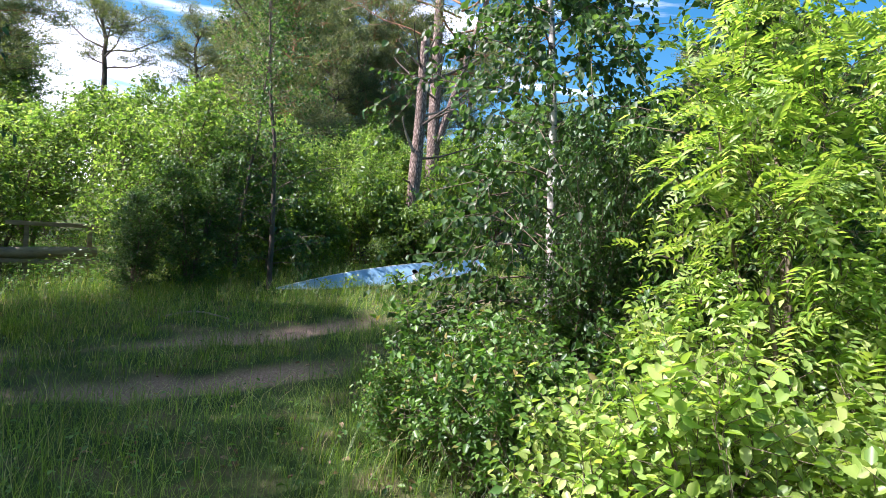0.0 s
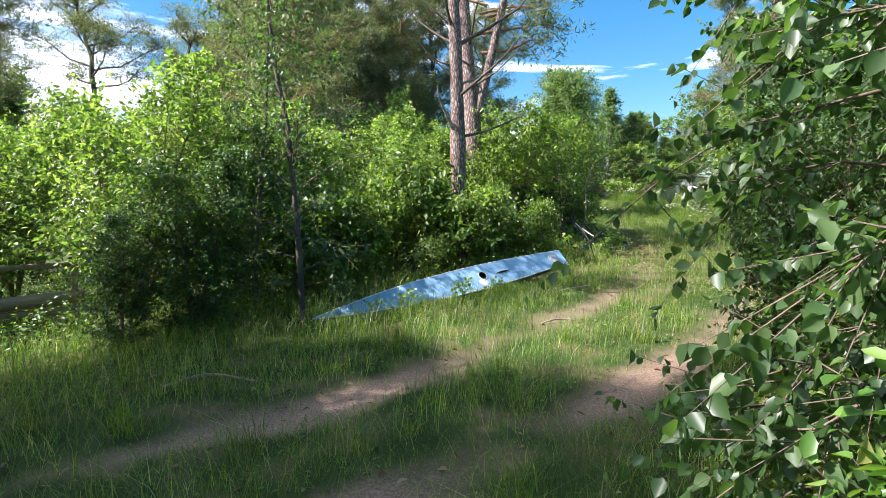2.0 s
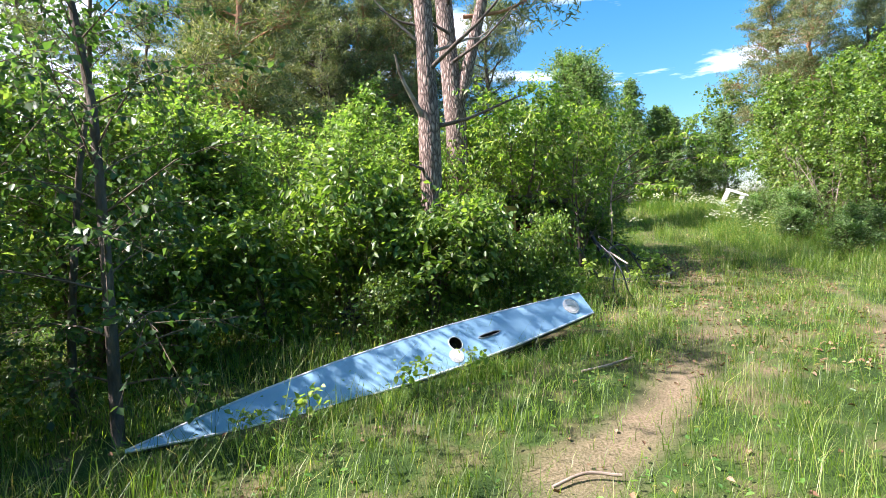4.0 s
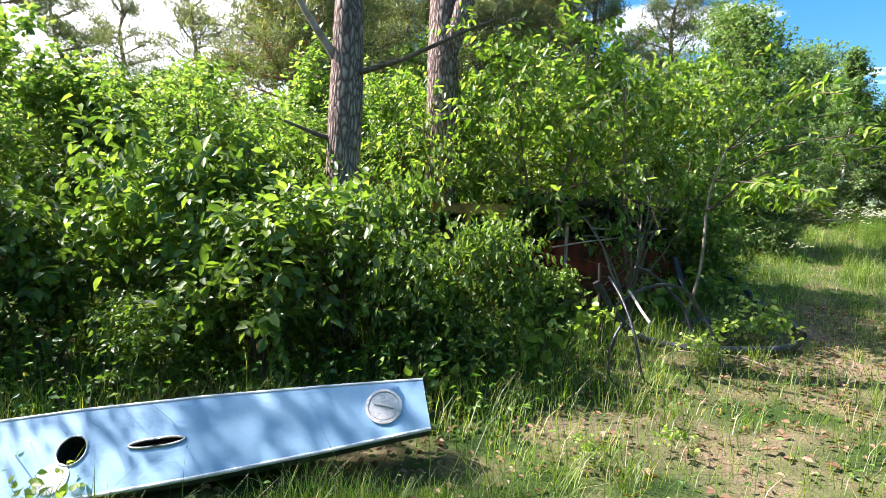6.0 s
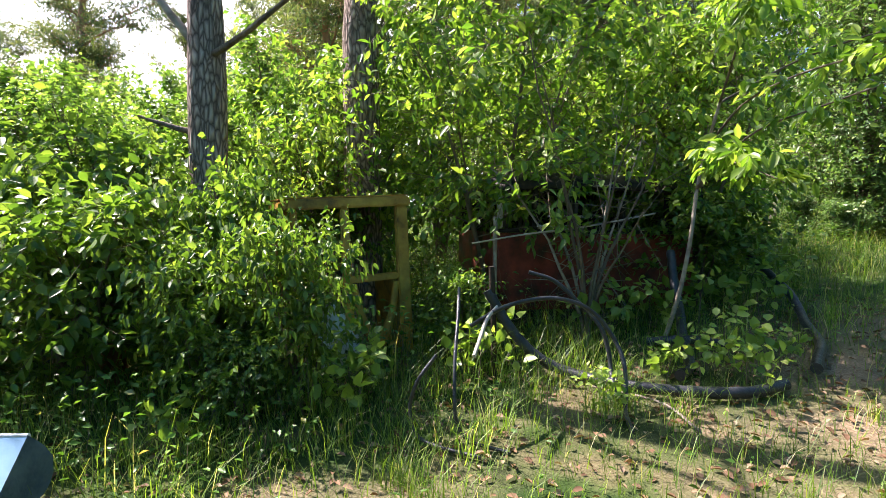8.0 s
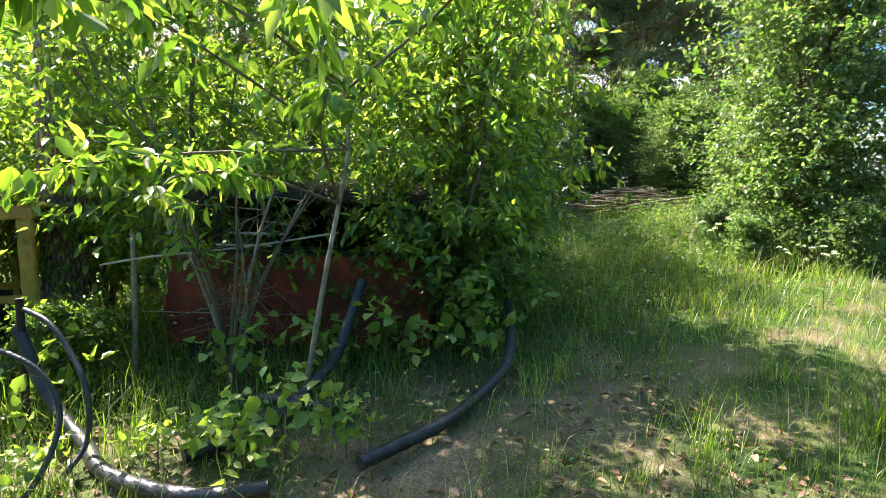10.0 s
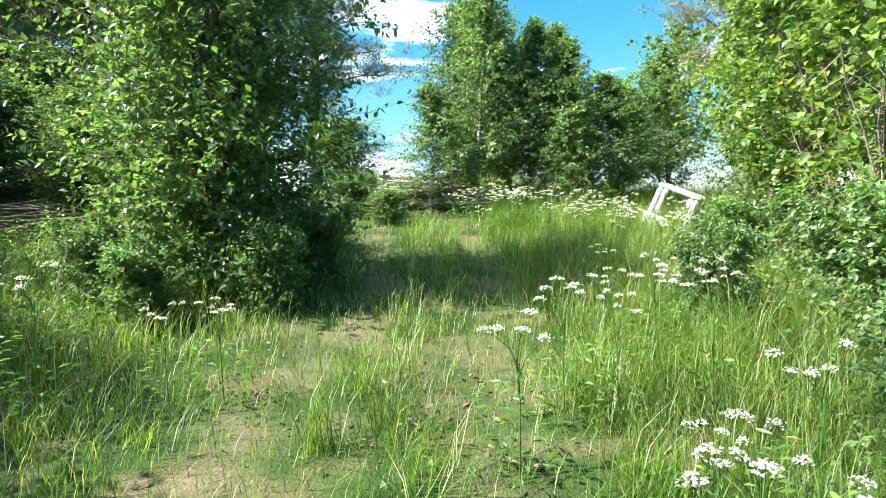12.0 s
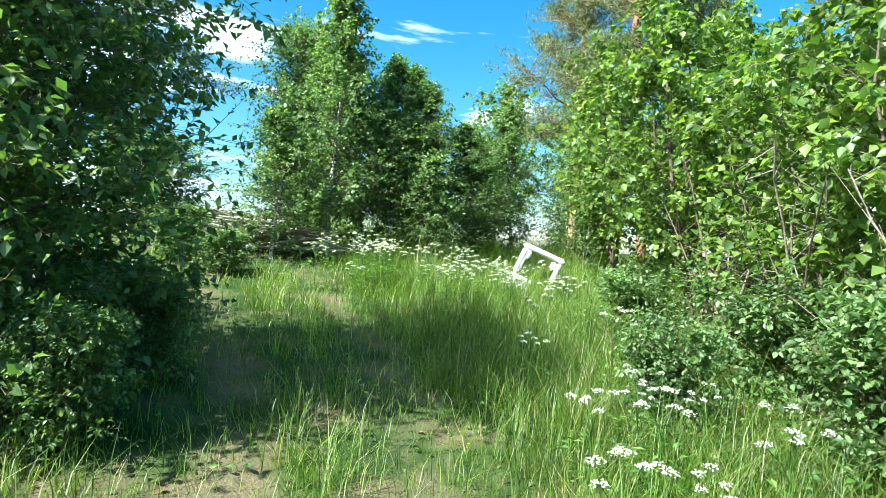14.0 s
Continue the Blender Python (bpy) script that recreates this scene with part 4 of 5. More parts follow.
# ---- cow parsley ----
def parsley_plant(seed, h, x, y):
    e = placed("cow_parsley", "cow parsley in white flower among the grass", "wildflower", x, y, (1, 0), 0, (0, 0), "cow parsley")
    g = np.random.default_rng(seed)
    stem, green = Geo(), Geo()
    tube(stem, [(0, 0, -0.03), (0.01, 0.0, h * 0.5), (0.0, 0.02, h * 0.8)], [0.005, 0.004, 0.003], 5)
    for k in range(6):
        a = k * 2.4
        r = 0.03 + 0.11 * (k / 7) ** 0.5 + g.uniform(0, 0.04)
        c = np.array([r * math.cos(a), r * math.sin(a), h * g.uniform(0.84, 1.04)])
        z0 = h * g.uniform(0.5, 0.78)
        tube(stem, [(0, 0, z0), c * [0.6, 0.6, 1] * 0.5 + np.array([0, 0, z0]) * 0.5, c], [0.003, 0.002, 0.0015], 4, False)
        flower = Geo()
        R = g.uniform(0.022, 0.04)
        n = 40
        rr, aa = R * np.sqrt(g.uniform(0, 1, n)), g.uniform(0, 6.28, n)
        p = c + np.stack([rr * np.cos(aa), rr * np.sin(aa), 0.012 - 0.014 * (rr / R) ** 2 + g.normal(0, 0.004, n)], 1)
        sticks(stem, np.repeat(c[None] - [0, 0, 0.03], 8, 0), p[:8], 0.0008, 0.0006)
        leaves(flower, p, g.normal(0, 1, (n, 3)) * [1, 1, 0.3], g.normal(0, 0.35, (n, 3)) + [0, 0, 1], 0.011, 0.01, False, 0.1)
        geo_part("umbel", flower, M_PETAL, e, "white lacy umbel", smooth=False)
    n = 60
    z = g.uniform(0.05, 0.6, n) * h
    a = g.uniform(0, 6.28, n)
    d = np.stack([np.cos(a), np.sin(a), g.uniform(-0.1, 0.5, n)], 1)
    leaves(green, np.stack([0 * z, 0 * z, z], 1) + d * g.uniform(0.02, 0.16, n)[:, None], d, g.normal(0, 0.3, (n, 3)) + [0, 0, 1], 0.07, 0.022)
    geo_part("stem", stem, M_HERB, e)
    geo_part("foliage", green, M_HERB, e, smooth=False)
    return e


F_A = parsley_plant(1, 0.72, 5.66, 19.84)
F_B = parsley_plant(2, 0.85, 5.87, 18.45)
g_f = np.random.default_rng(21)
spots = [(6.0, 20.42), (6.25, 20.3), (6.2, 18.5), (6.15, 18.9), (6.45, 18.8), (6.6, 19.3), (6.3, 19.4), (6.8, 20.4), (4.1, 20.62), (3.9, 20.4), (6.5, 21.3), (3.3, 20.3), (6.9, 18.6), (7.3, 23.2), (6.9, 22.6), (6.9, 21.4), (7.15, 21.7), (7.3, 21.3), (6.75, 21.05), (7.5, 22.3), (8.3, 24.6), (8.8, 25.2), (9.1, 25.7), (8.6, 25.9), (9.4, 26.2), (8.9, 24.9), (8.0, 25.0), (8.4, 26.3)]
spots += [(g_f.normal(7.9, 0.6), g_f.normal(25.6, 0.5)) for _ in range(34)] + [(g_f.normal(6.5, 0.4), g_f.normal(26.6, 0.4)) for _ in range(26)]
for k, (x, y) in enumerate(spots):
    again((F_A, F_B)[k % 2], float(x), float(y), float(g_f.uniform(0, 360)), float(g_f.uniform(0.7, 1.05)))


# ---- pines ----
def pine_geo(seed, h, crown_from, r, trunk_r, tufts=26, limbs=24, needle=0.16, lean=(0, 0)):
    g = np.random.default_rng(seed)
    wood, crown = Geo(), Geo()
    s = np.linspace(0, 1, 16)[:, None]
    stem = np.array([lean[0], lean[1], h]) * s + np.cumsum(g.normal(0, 0.012 * h, (16, 3)), 0) * [1, 1, 0] * s
    stem[0, 2] -= 0.15
    tube(wood, stem, trunk_r * np.linspace(1.1, 0.18, 16) ** 0.8, 12)
    for i in range(limbs):
        u = (i + g.uniform(0, 1)) / limbs
        z = crown_from + (1 - crown_from) * u
        p0 = np.array([np.interp(z, s[:, 0], stem[:, c]) for c in range(3)])
        L = r * (1.15 - 0.75 * u) * g.uniform(0.5, 1.15)
        a = i * 2.4 + g.normal(0, 0.5)
        e = g.uniform(-0.05, 0.35) + 0.5 * u
        way = np.array([math.cos(a) * math.cos(e), math.sin(a) * math.cos(e), math.sin(e)])
        q = np.linspace(0, 1, 6)[:, None]
        limb = p0 + way * L * q + np.cumsum(g.normal(0, 0.05 * L, (6, 3)), 0) * q + np.array([0, 0, 0.12 * L]) * q ** 2
        tube(wood, limb, np.linspace(0.3, 0.05, 6) * trunk_r, 5, False)
        n = max(6, int(tufts * (0.5 + L / r)))
        st = g.uniform(0.35, 1.0, n) ** 0.8
        c0 = np.stack([np.interp(st, q[:, 0], limb[:, c]) for c in range(3)], 1)
        c1 = c0 + g.normal(0, 0.16 * L + 0.06, (n, 3)) * [1, 1, 0.55] + [0, 0, 0.06 * L]
        sticks(wood, c0, c1, 0.008, 0.003)
        per = 26
        k = np.repeat(np.arange(n), per)
        off = g.normal(0, 0.11, (n * per, 3)) * [1.2, 1.2, 0.6]
        d = unit(g.normal(0, 1, (n * per, 3)) + [0, 0, 0.5])
        ln = needle * g.uniform(0.6, 1.2, n * per)
        leaves(crown, c1[k] + off, d, g.normal(0, 1, (n * per, 3)), ln, ln * 0.16, False, 0.1)
    return wood, crown


def pine(name, label, at, bark, group="", **kw):
    wood, crown = pine_geo(**kw)
    e = tagged(new(name), label, "pine tree", group)
    e.matrix_world = pose(at[0], at[1], gz(*at))
    geo_part("trunk", wood, bark, e)
    geo_part("crown", crown, M_NEEDLE, e, smooth=False)
    return e


def stub(geo, p, way, length, r, seed):
    g = np.random.default_rng(seed)
    q = np.linspace(0, 1, 6)[:, None]
    w = unit(np.array(way, float))
    tube(geo, np.array(p) + w * length * q + np.cumsum(g.normal(0, 0.03 * length, (6, 3)), 0) * q + np.array([0, 0, 0.18 * length]) * q ** 2,
         r * np.linspace(1, 0.3, 6), 6)


def needle_bough(wood, crown, p, way, length, seed):
    """A living limb with tufts of needles along its outer half."""
    g = np.random.default_rng(seed)
    q = np.linspace(0, 1, 7)[:, None]
    limb = np.array(p) + unit(np.array(way, float)) * length * q + np.cumsum(g.normal(0, 0.05 * length, (7, 3)), 0) * q
    tube(wood, limb, np.linspace(0.04, 0.01, 7), 6, False)
    n, per = 26, 26
    st = g.uniform(0.4, 1.0, n)
    c0 = np.stack([np.interp(st, q[:, 0], limb[:, c]) for c in range(3)], 1)
    c1 = c0 + g.normal(0, 0.36, (n, 3)) * [1, 1, 0.6]
    sticks(wood, c0, c1, 0.008, 0.003)
    k = np.repeat(np.arange(n), per)
    ln = 0.17 * g.uniform(0.6, 1.2, n * per)
    leaves(crown, c1[k] + g.normal(0, 0.1, (n * per, 3)), unit(g.normal(0, 1, (n * per, 3)) + [0, 0, 0.5]), g.normal(0, 1, (n * per, 3)), ln, ln * 0.16, False, 0.1)


def old_pine():
    """The dead pine snag beside the boat."""
    e = tagged(new("pine_tree"), "dead pine snag with plated bark, bare branches and a broken top", "pine tree")
    x, y = -0.87, 13.93
    e.matrix_world = pose(x, y, gz(x, y))
    g = np.random.default_rng(5)
    t = Geo()
    s = np.linspace(0, 1, 26)
    pts = np.stack([-0.02 + 0.10 * np.sin(2.2 * s), 0.05 * np.sin(3 * s), 5.75 * s - 0.15], 1)
    rad = 0.19 * (1 - 0.42 * s) * (1 + 0.05 * np.sin(17 * s)) + 0.09 * np.exp(-s * 30)
    tube(t, pts, rad, 22)
    geo_part("trunk", t, M_PINEBARK, e)
    for k in range(6):
        a = k * 1.05 + 0.3
        b = Geo()
        p = np.array([0.09 + 0.05 * math.cos(a), 0.01 + 0.05 * math.sin(a), 5.5])
        tube(b, [p, p + [0.01, 0, 0.2], p + [0.02 * math.cos(a), 0.02 * math.sin(a), g.uniform(0.25, 0.6)]], [0.05, 0.038, 0.006], 6)
        geo_part("splinter", b, M_LOG, e, "bleached splinter of the broken top")
    for k, (z, way, L, r) in enumerate([(2.05, (-0.7, -0.75, 0.25), 0.55, 0.035), (2.75, (-0.55, -0.6, 1.1), 0.9, 0.05), (2.68, (0.95, 0.2, 0.12), 1.5, 0.035),
                                        (3.45, (0.9, -0.3, 0.55), 1.6, 0.04), (3.9, (-0.9, -0.2, 0.6), 0.9, 0.03), (4.5, (0.9, 0.1, 0.45), 1.9, 0.05),
                                        (4.6, (-0.7, 0.4, 0.5), 1.1, 0.035), (1.25, (0.5, 0.7, 0.1), 0.3, 0.03), (4.9, (-0.3, -0.9, 0.6), 1.2, 0.035),
                                        (4.95, (-0.9, -0.1, 0.7), 0.8, 0.03), (3.75, (0.8, 0.3, 0.2), 1.2, 0.03), (5.2, (0.6, -0.2, 0.9), 0.9, 0.035), (4.15, (-0.9, -0.3, 0.1), 0.6, 0.022)]):
        b = Geo()
        stub(b, (0.03, 0.02, z), way, L, r, 40 + k)
        geo_part("branch", b, M_LOG if k % 3 == 1 else M_BARK, e, "bare dead pine branch")


def forked_pine():
    e = tagged(new("pine_tree"), "old pine whose pale trunk forks low into two", "pine tree")
    x, y = -0.45, 15.4
    e.matrix_world = pose(x, y, gz(x, y))
    t = Geo()
    s = np.linspace(0, 1, 12)
    fork = 3.1
    tube(t, np.stack([0.02 * s, 0 * s, fork * s - 0.1 * (1 - s)], 1), 0.2 * (1 - 0.1 * s), 20)
    geo_part("trunk", t, M_PINEBARK, e)
    for k, (dx, dy, hh, r) in enumerate([(-0.3, 0.9, 9.0, 0.17), (1.7, 0.4, 6.6, 0.115)]):
        b = Geo()
        tube(b, np.stack([dx * s ** 0.9, dy * s, fork - 0.15 + hh * s], 1), r * (1 - 0.6 * s), 16)
        geo_part("trunk_fork", b, M_PINEBARK, e)
    for k, (z, way, L, r) in enumerate([(3.9, (0.8, -0.5, 0.2), 1.2, 0.03), (4.4, (-0.9, -0.3, 0.4), 1.0, 0.03), (4.9, (0.2, -0.9, 0.5), 1.3, 0.03)]):
        b = Geo()
        stub(b, (0.0, 0, z), way, L, r, 60 + k)
        geo_part("branch", b, M_BARK, e, "bare dead pine branch")
    wood, crown = pine_geo(19, 12.4, 0.46, 3.2, 0.12, 10, 26, 0.19, (0.6, 1.6))
    del wood.f[:3]
    for k in range(3):
        needle_bough(wood, crown, (0.25, 0.1, 4.7 + 0.45 * k), (0.9, 0.15 + 0.1 * (k % 3), 0.1 + 0.08 * (k % 4)), 2.0 + 0.35 * ((k * 5) % 4), 70 + k)
    geo_part("upper_limb", wood, M_RED_BARK, e, "orange-barked upper limb")
    geo_part("crown", crown, M_NEEDLE, e, smooth=False)


old_pine()
forked_pine()

P_A = pine("pine_tree", "tall slender pine with a reddish upper trunk", (-4.9, 32.5), M_RED_BARK, "pines of the wood", seed=1, h=12.5, crown_from=0.3, r=2.7, trunk_r=0.15, tufts=36, limbs=34, needle=0.19)
P_B = pine("pine_tree", "broad-crowned pine standing in the wood", (-6.2, 30.6), M_BARK, "pines of the wood", seed=2, h=10.5, crown_from=0.3, r=3.0, trunk_r=0.18, tufts=34, limbs=32, needle=0.19)
P_C = pine("pine_tree", "flat-topped pine above the bushes", (-16.7, 26.3), M_BARK, "pines of the wood", seed=3, h=10.5, crown_from=0.6, r=3.0, trunk_r=0.17, tufts=34, limbs=18)
for src, x, y, turn, size in [(P_A, -3.6, 35.6, 70, 1.2), (P_A, -10, 31.4, 200, 1.1), (P_A, -9.2, 39, 310, 1.2), (P_A, -13.4, 36, 30, 1.1),
                              (P_B, -8.6, 27.0, 40, 0.9), (P_B, -7.0, 34.3, 15, 1.15), (P_B, -2.2, 37.7, 115, 1.1),
                              (P_A, -15.5, 17.5, 160, 0.95), (P_C, -13.0, 27.5, 100, 0.86), (P_C, -19.5, 22.5, 40, 0.9), (P_C, -10.8, 33.5, 220, 1.0),
                              (P_B, -6.0, 38.5, 190, 1.1), (P_A, 15.6, 31.5, 20, 0.9), (P_A, 14.6, 33.5, 210, 0.86),
                              (P_B, 18.5, 32.5, 75, 0.8), (P_C, -22, 16, 10, 0.9), (P_C, -24, 28, 130, 1.1), (P_B, -14, 36, 60, 1.0), (P_B, 0.8, 40, 160, 1.1),
                              # P_B at (-7.6, 4.4) and (-9.0, 6.1): unseen, added to shade the track
                              (P_B, 21, 27, 300, 0.9), (P_A, 24, 21, 120, 0.9), (P_C, -20, 8, 200, 0.85), (P_B, -7.6, 4.4, 200, 1.0), (P_B, -9.0, 6.1, 30, 0.88), (P_B, -6.6, 21.6, 40, 1.0), (P_A, -5.6, 19.2, 120, 0.8)]:
    again(src, x, y, turn, size)


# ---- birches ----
B_A = tree("birch_tree", "young birch with shade-darkened drooping leaves by the boat's bow", "birch", (-3.05, 9.9), M_BARK, M_SHADE, 20, seed=31, h=7.0, r=1.5, clear=0.06,
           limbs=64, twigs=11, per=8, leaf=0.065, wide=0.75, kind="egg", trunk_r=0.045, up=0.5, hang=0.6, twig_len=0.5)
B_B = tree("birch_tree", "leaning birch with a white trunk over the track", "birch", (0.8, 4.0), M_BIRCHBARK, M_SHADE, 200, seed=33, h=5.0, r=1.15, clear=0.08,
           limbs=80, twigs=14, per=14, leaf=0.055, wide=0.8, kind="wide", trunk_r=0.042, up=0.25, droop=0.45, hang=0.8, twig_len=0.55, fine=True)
B_C = tree("birch_tree", "slender young birch at the meadow's edge", "birch", (6.3, 29.0), M_BIRCHBARK, M_BIRCH, 0, "birches behind the meadow", seed=35, h=4.9, r=1.95, clear=0.08,
           limbs=120, twigs=11, per=11, leaf=0.07, wide=0.75, kind="cone", trunk_r=0.045, up=0.75, hang=0.3, twig_len=0.5)
for x, y, turn, size, tall in [(7.6, 29.3, 80, 0.95, 0.8), (8.5, 29.2, 160, 0.9, 0.72), (9.3, 29.6, 250, 0.9, 0.58), (5.3, 28.7, 300, 0.75, 0.5), (7.1, 29.9, 200, 0.9, 0.78),
                               (8.1, 30.4, 10, 1.0, 0.8), (11.6, 31.8, 120, 1.0, 0.8), (12.8, 30.2, 220, 0.95, 0.8), (8.05, 28.5, 45, 0.6, 0.42), (10.2, 31.4, 330, 0.9, 0.55)]:
    again(B_C, x, y, turn, size, tall)

for x, y, turn, size, tall in [(-4.0, 10.7, 280, 0.8, 0.85)]:
    again(B_A, x, y, turn, size, tall, "young birch with shade-darkened drooping leaves")

# ---- sallow and other bushes of the left side ----
S_A = tree("sallow_bush", "sunlit pale green sallow bush", "bush", (-5.4, 9.9), M_TWIG, M_SALLOW, 0, "sallow bushes", seed=41, h=3.3, r=1.6, clear=0.16,
           limbs=110, twigs=8, per=8, leaf=0.088, wide=0.55, kind="round", trunk_r=0.035, up=0.75, stems=6, spread=0.42, hang=0.15, twig_len=0.5)
S_B = tree("sallow_bush", "dense sallow thicket with upright shoots", "bush", (-4.7, 12.0), M_TWIG, M_SALLOW, 0, "sallow bushes", seed=43, h=3.5, r=1.7, clear=0.16,
           limbs=120, twigs=8, per=8, leaf=0.09, wide=0.6, kind="wide", trunk_r=0.035, up=0.9, stems=7, spread=0.36, hang=0.1, twig_len=0.5)
for src, x, y, turn, size, tall in [(S_B, -9.4, 9.2, 40, 0.95, 0.8), (S_A, -8.9, 11.0, 100, 1.05, 0.95), (S_A, -6.6, 12.3, 190, 1.1, 1.05), (S_B, -4.0, 14.2, 210, 1.0, 0.92),
                                    (S_A, -5.6, 14.2, 260, 1.1, 1.0), (S_A, -2.3, 13.9, 310, 0.8, 0.72), (S_B, -1.9, 15.9, 20, 1.0, 0.9), (S_A, -3.4, 16.6, 70, 1.1, 1.0),
                                    (S_B, -7.6, 15.2, 120, 1.2, 1.1), (S_B, -10.2, 13.6, 160, 1.2, 1.1), (S_A, -5.4, 17.6, 200, 1.2, 1.1), (S_B, -10.8, 9.4, 250, 1.0, 0.9),
                                    (S_A, -12.8, 11.0, 300, 1.2, 1.1), (S_B, -8.5, 18.5, 330, 1.3, 1.2), (S_A, -12.0, 16.5, 30, 1.3, 1.2), (S_B, -3.0, 19.5, 60, 1.2, 1.15),
                                    (S_A, -0.4, 19.2, 90, 1.1, 1.0), (S_B, -15.5, 13.5, 10, 1.4, 1.3), (S_A, -13.5, 6.5, 140, 1.2, 1.0), (S_B, -11.5, 21.5, 100, 1.4, 1.3), (S_A, -6.8, 21.6, 100, 1.3, 1.2)]:
    again(src, x, y, turn, size, tall)

# ---- cherry thicket over the scrapped vehicles ----
C_A = tree("cherry_bush", "bird cherry thicket with long bright leaves", "bush", (0.5, 16.4), M_TWIG, M_CHERRY, 0, "cherry thicket", seed=51, h=3.3, r=1.7, clear=0.3,
           limbs=90, twigs=7, per=8, leaf=0.10, wide=0.5, kind="round", trunk_r=0.035, up=0.5, stems=6, spread=0.4, hang=0.55, twig_len=0.55, fine=True)
C_B = tree("cherry_bush", "leafy low cherry shoots before the yellow cab", "bush", (-0.85, 12.95), M_TWIG, M_MAPLE, 0, "cherry thicket", seed=53, h=1.45, r=1.0, clear=0.3,
           limbs=52, twigs=6, per=7, leaf=0.095, wide=0.6, kind="round", trunk_r=0.018, up=0.6, stems=5, spread=0.4, hang=0.45, twig_len=0.6, fine=True)
for src, x, y, turn, size, tall in [(C_A, 1.9, 17.9, 100, 0.9, 0.98), (C_A, 0.3, 19.5, 210, 0.85, 0.95), (C_A, 1.0, 18.8, 300, 1.0, 0.95), (C_A, -0.7, 15.2, 160, 0.75, 0.85),
                                    (C_B, -1.8, 13.0, 60, 1.1, 1.35), (C_B, 0.3, 13.3, 140, 0.55, 0.75), (C_B, 0.85, 13.75, 260, 0.5, 0.8), (C_B, -1.3, 12.3, 100, 0.5, 0.5), (C_B, -2.7, 12.4, 250, 1.0, 1.0), (C_B, -0.3, 13.7, 30, 0.6, 1.05), (C_B, 0.7, 13.4, 200, 0.4, 0.4), (C_B, 2.1, 17.75, 70, 0.9, 0.8), (C_B, 1.75, 18.5, 170, 0.85, 0.95), (C_B, 0.95, 15.3, 300, 0.4, 0.45),
                                    (C_B, 0.2, 20.3, 330, 1.0, 1.1), (C_B, -3.7, 11.6, 20, 0.9, 0.9)]:
    again(src, x, y, turn, size, tall)

# ---- the round bush in the fork of the track and its neighbours ----
K_A = tree("sallow_tree", "dense round sallow tree in the fork of the track", "tree", (3.2, 23.1), M_TWIG, M_BIRCH, 0, seed=61, h=5.2, r=1.85, clear=0.01,
           limbs=260, twigs=10, per=10, leaf=0.075, wide=0.62, kind="round", trunk_r=0.045, up=0.5, stems=7, spread=0.17, hang=0.15, twig_len=0.5)
again(K_A, 2.3, 24.7, 120, 0.7, 0.42, "dense dark green sallow bush")
again(K_A, 1.7, 26.6, 20, 0.8, 0.36, "dense dark green sallow bush")
again(K_A, -3.6, 24.6, 80, 0.9, 0.7, "dense dark green sallow bush")
for x, y, turn, size, tall in [(-2.2, 30.5, 40, 0.9, 0.6), (-4.6, 29.3, 150, 1.0, 0.65), (0.2, 31.0, 260, 0.9, 0.5), (-6.2, 27.6, 330, 1.0, 0.7), (3.0, 31.5, 60, 0.9, 0.36), (-3.4, 30.2, 200, 1.0, 0.7), (-1.4, 28.9, 100, 0.8, 0.5), (-5.4, 26.4, 20, 0.9, 0.6)]:
    again(K_A, x, y, turn, size, tall, "leafy bush at the dark edge of the wood")

# ---- right side of the track ----
R_A = tree("rowan_bush", "rowan shoots with feathered leaves in full sun", "rowan", (1.55, 2.2), M_TWIG, M_ROWAN, 0, "rowans", seed=71, h=2.8, r=0.8, clear=0.2,
           limbs=44, twigs=4, per=4, leaf=0.17, kind="round", trunk_r=0.022, up=0.8, stems=5, spread=0.25, hang=0.3, twig_len=0.5, pinnate=True)
again(R_A, 2.35, 2.7, 140, 1.05)
L_A = tree("shrub", "low sunlit shrub with small fresh leaves", "shrub", (1.15, 1.65), M_TWIG, M_ROWAN, 0, "low shrubs", seed=73, h=1.05, r=0.6, clear=0.05,
           limbs=60, twigs=7, per=9, leaf=0.05, wide=0.65, kind="wide", trunk_r=0.01, up=0.8, stems=8, spread=0.5, hang=0.1, twig_len=0.5, fine=True)
L_B = tree("shrub", "low shaded shrub with small leaves", "shrub", (0.25, 3.0), M_TWIG, M_HERB, 0, "low shrubs", seed=75, h=0.85, r=0.6, clear=0.05,
           limbs=55, twigs=7, per=9, leaf=0.045, wide=0.6, kind="wide", trunk_r=0.009, up=0.8, stems=8, spread=0.5, hang=0.1, twig_len=0.5, fine=True)
for src, x, y, turn, size in [(L_A, 0.75, 1.9, 50, 0.85), (L_A, 1.75, 1.75, 130, 1.1), (L_A, 1.4, 2.6, 200, 1.0), (L_B, 0.65, 2.65, 60, 0.95), (L_B, 0.35, 3.7, 150, 0.85), (L_B, 1.05, 3.2, 240, 1.2),
                              (L_B, 0.95, 4.8, 300, 1.0), (L_B, 1.5, 5.6, 30, 1.1), (L_B, 2.1, 6.5, 110, 1.0), (L_B, 1.6, 4.4, 10, 1.3), (L_B, -0.15, 3.45, 80, 0.6), (L_A, 0.5, 4.3, 200, 0.7)]:
    again(src, x, y, turn, size)
D_A = tree("alder_bush", "tall alder bush with shade-darkened leaves beside the track", "bush", (3.1, 7.1), M_TWIG, M_SHADE, 0, "bushes right of the track", seed=77, h=3.1, r=1.15, clear=0.05,
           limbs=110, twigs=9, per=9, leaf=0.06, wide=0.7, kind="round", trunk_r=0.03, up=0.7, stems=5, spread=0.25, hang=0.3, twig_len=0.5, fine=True)
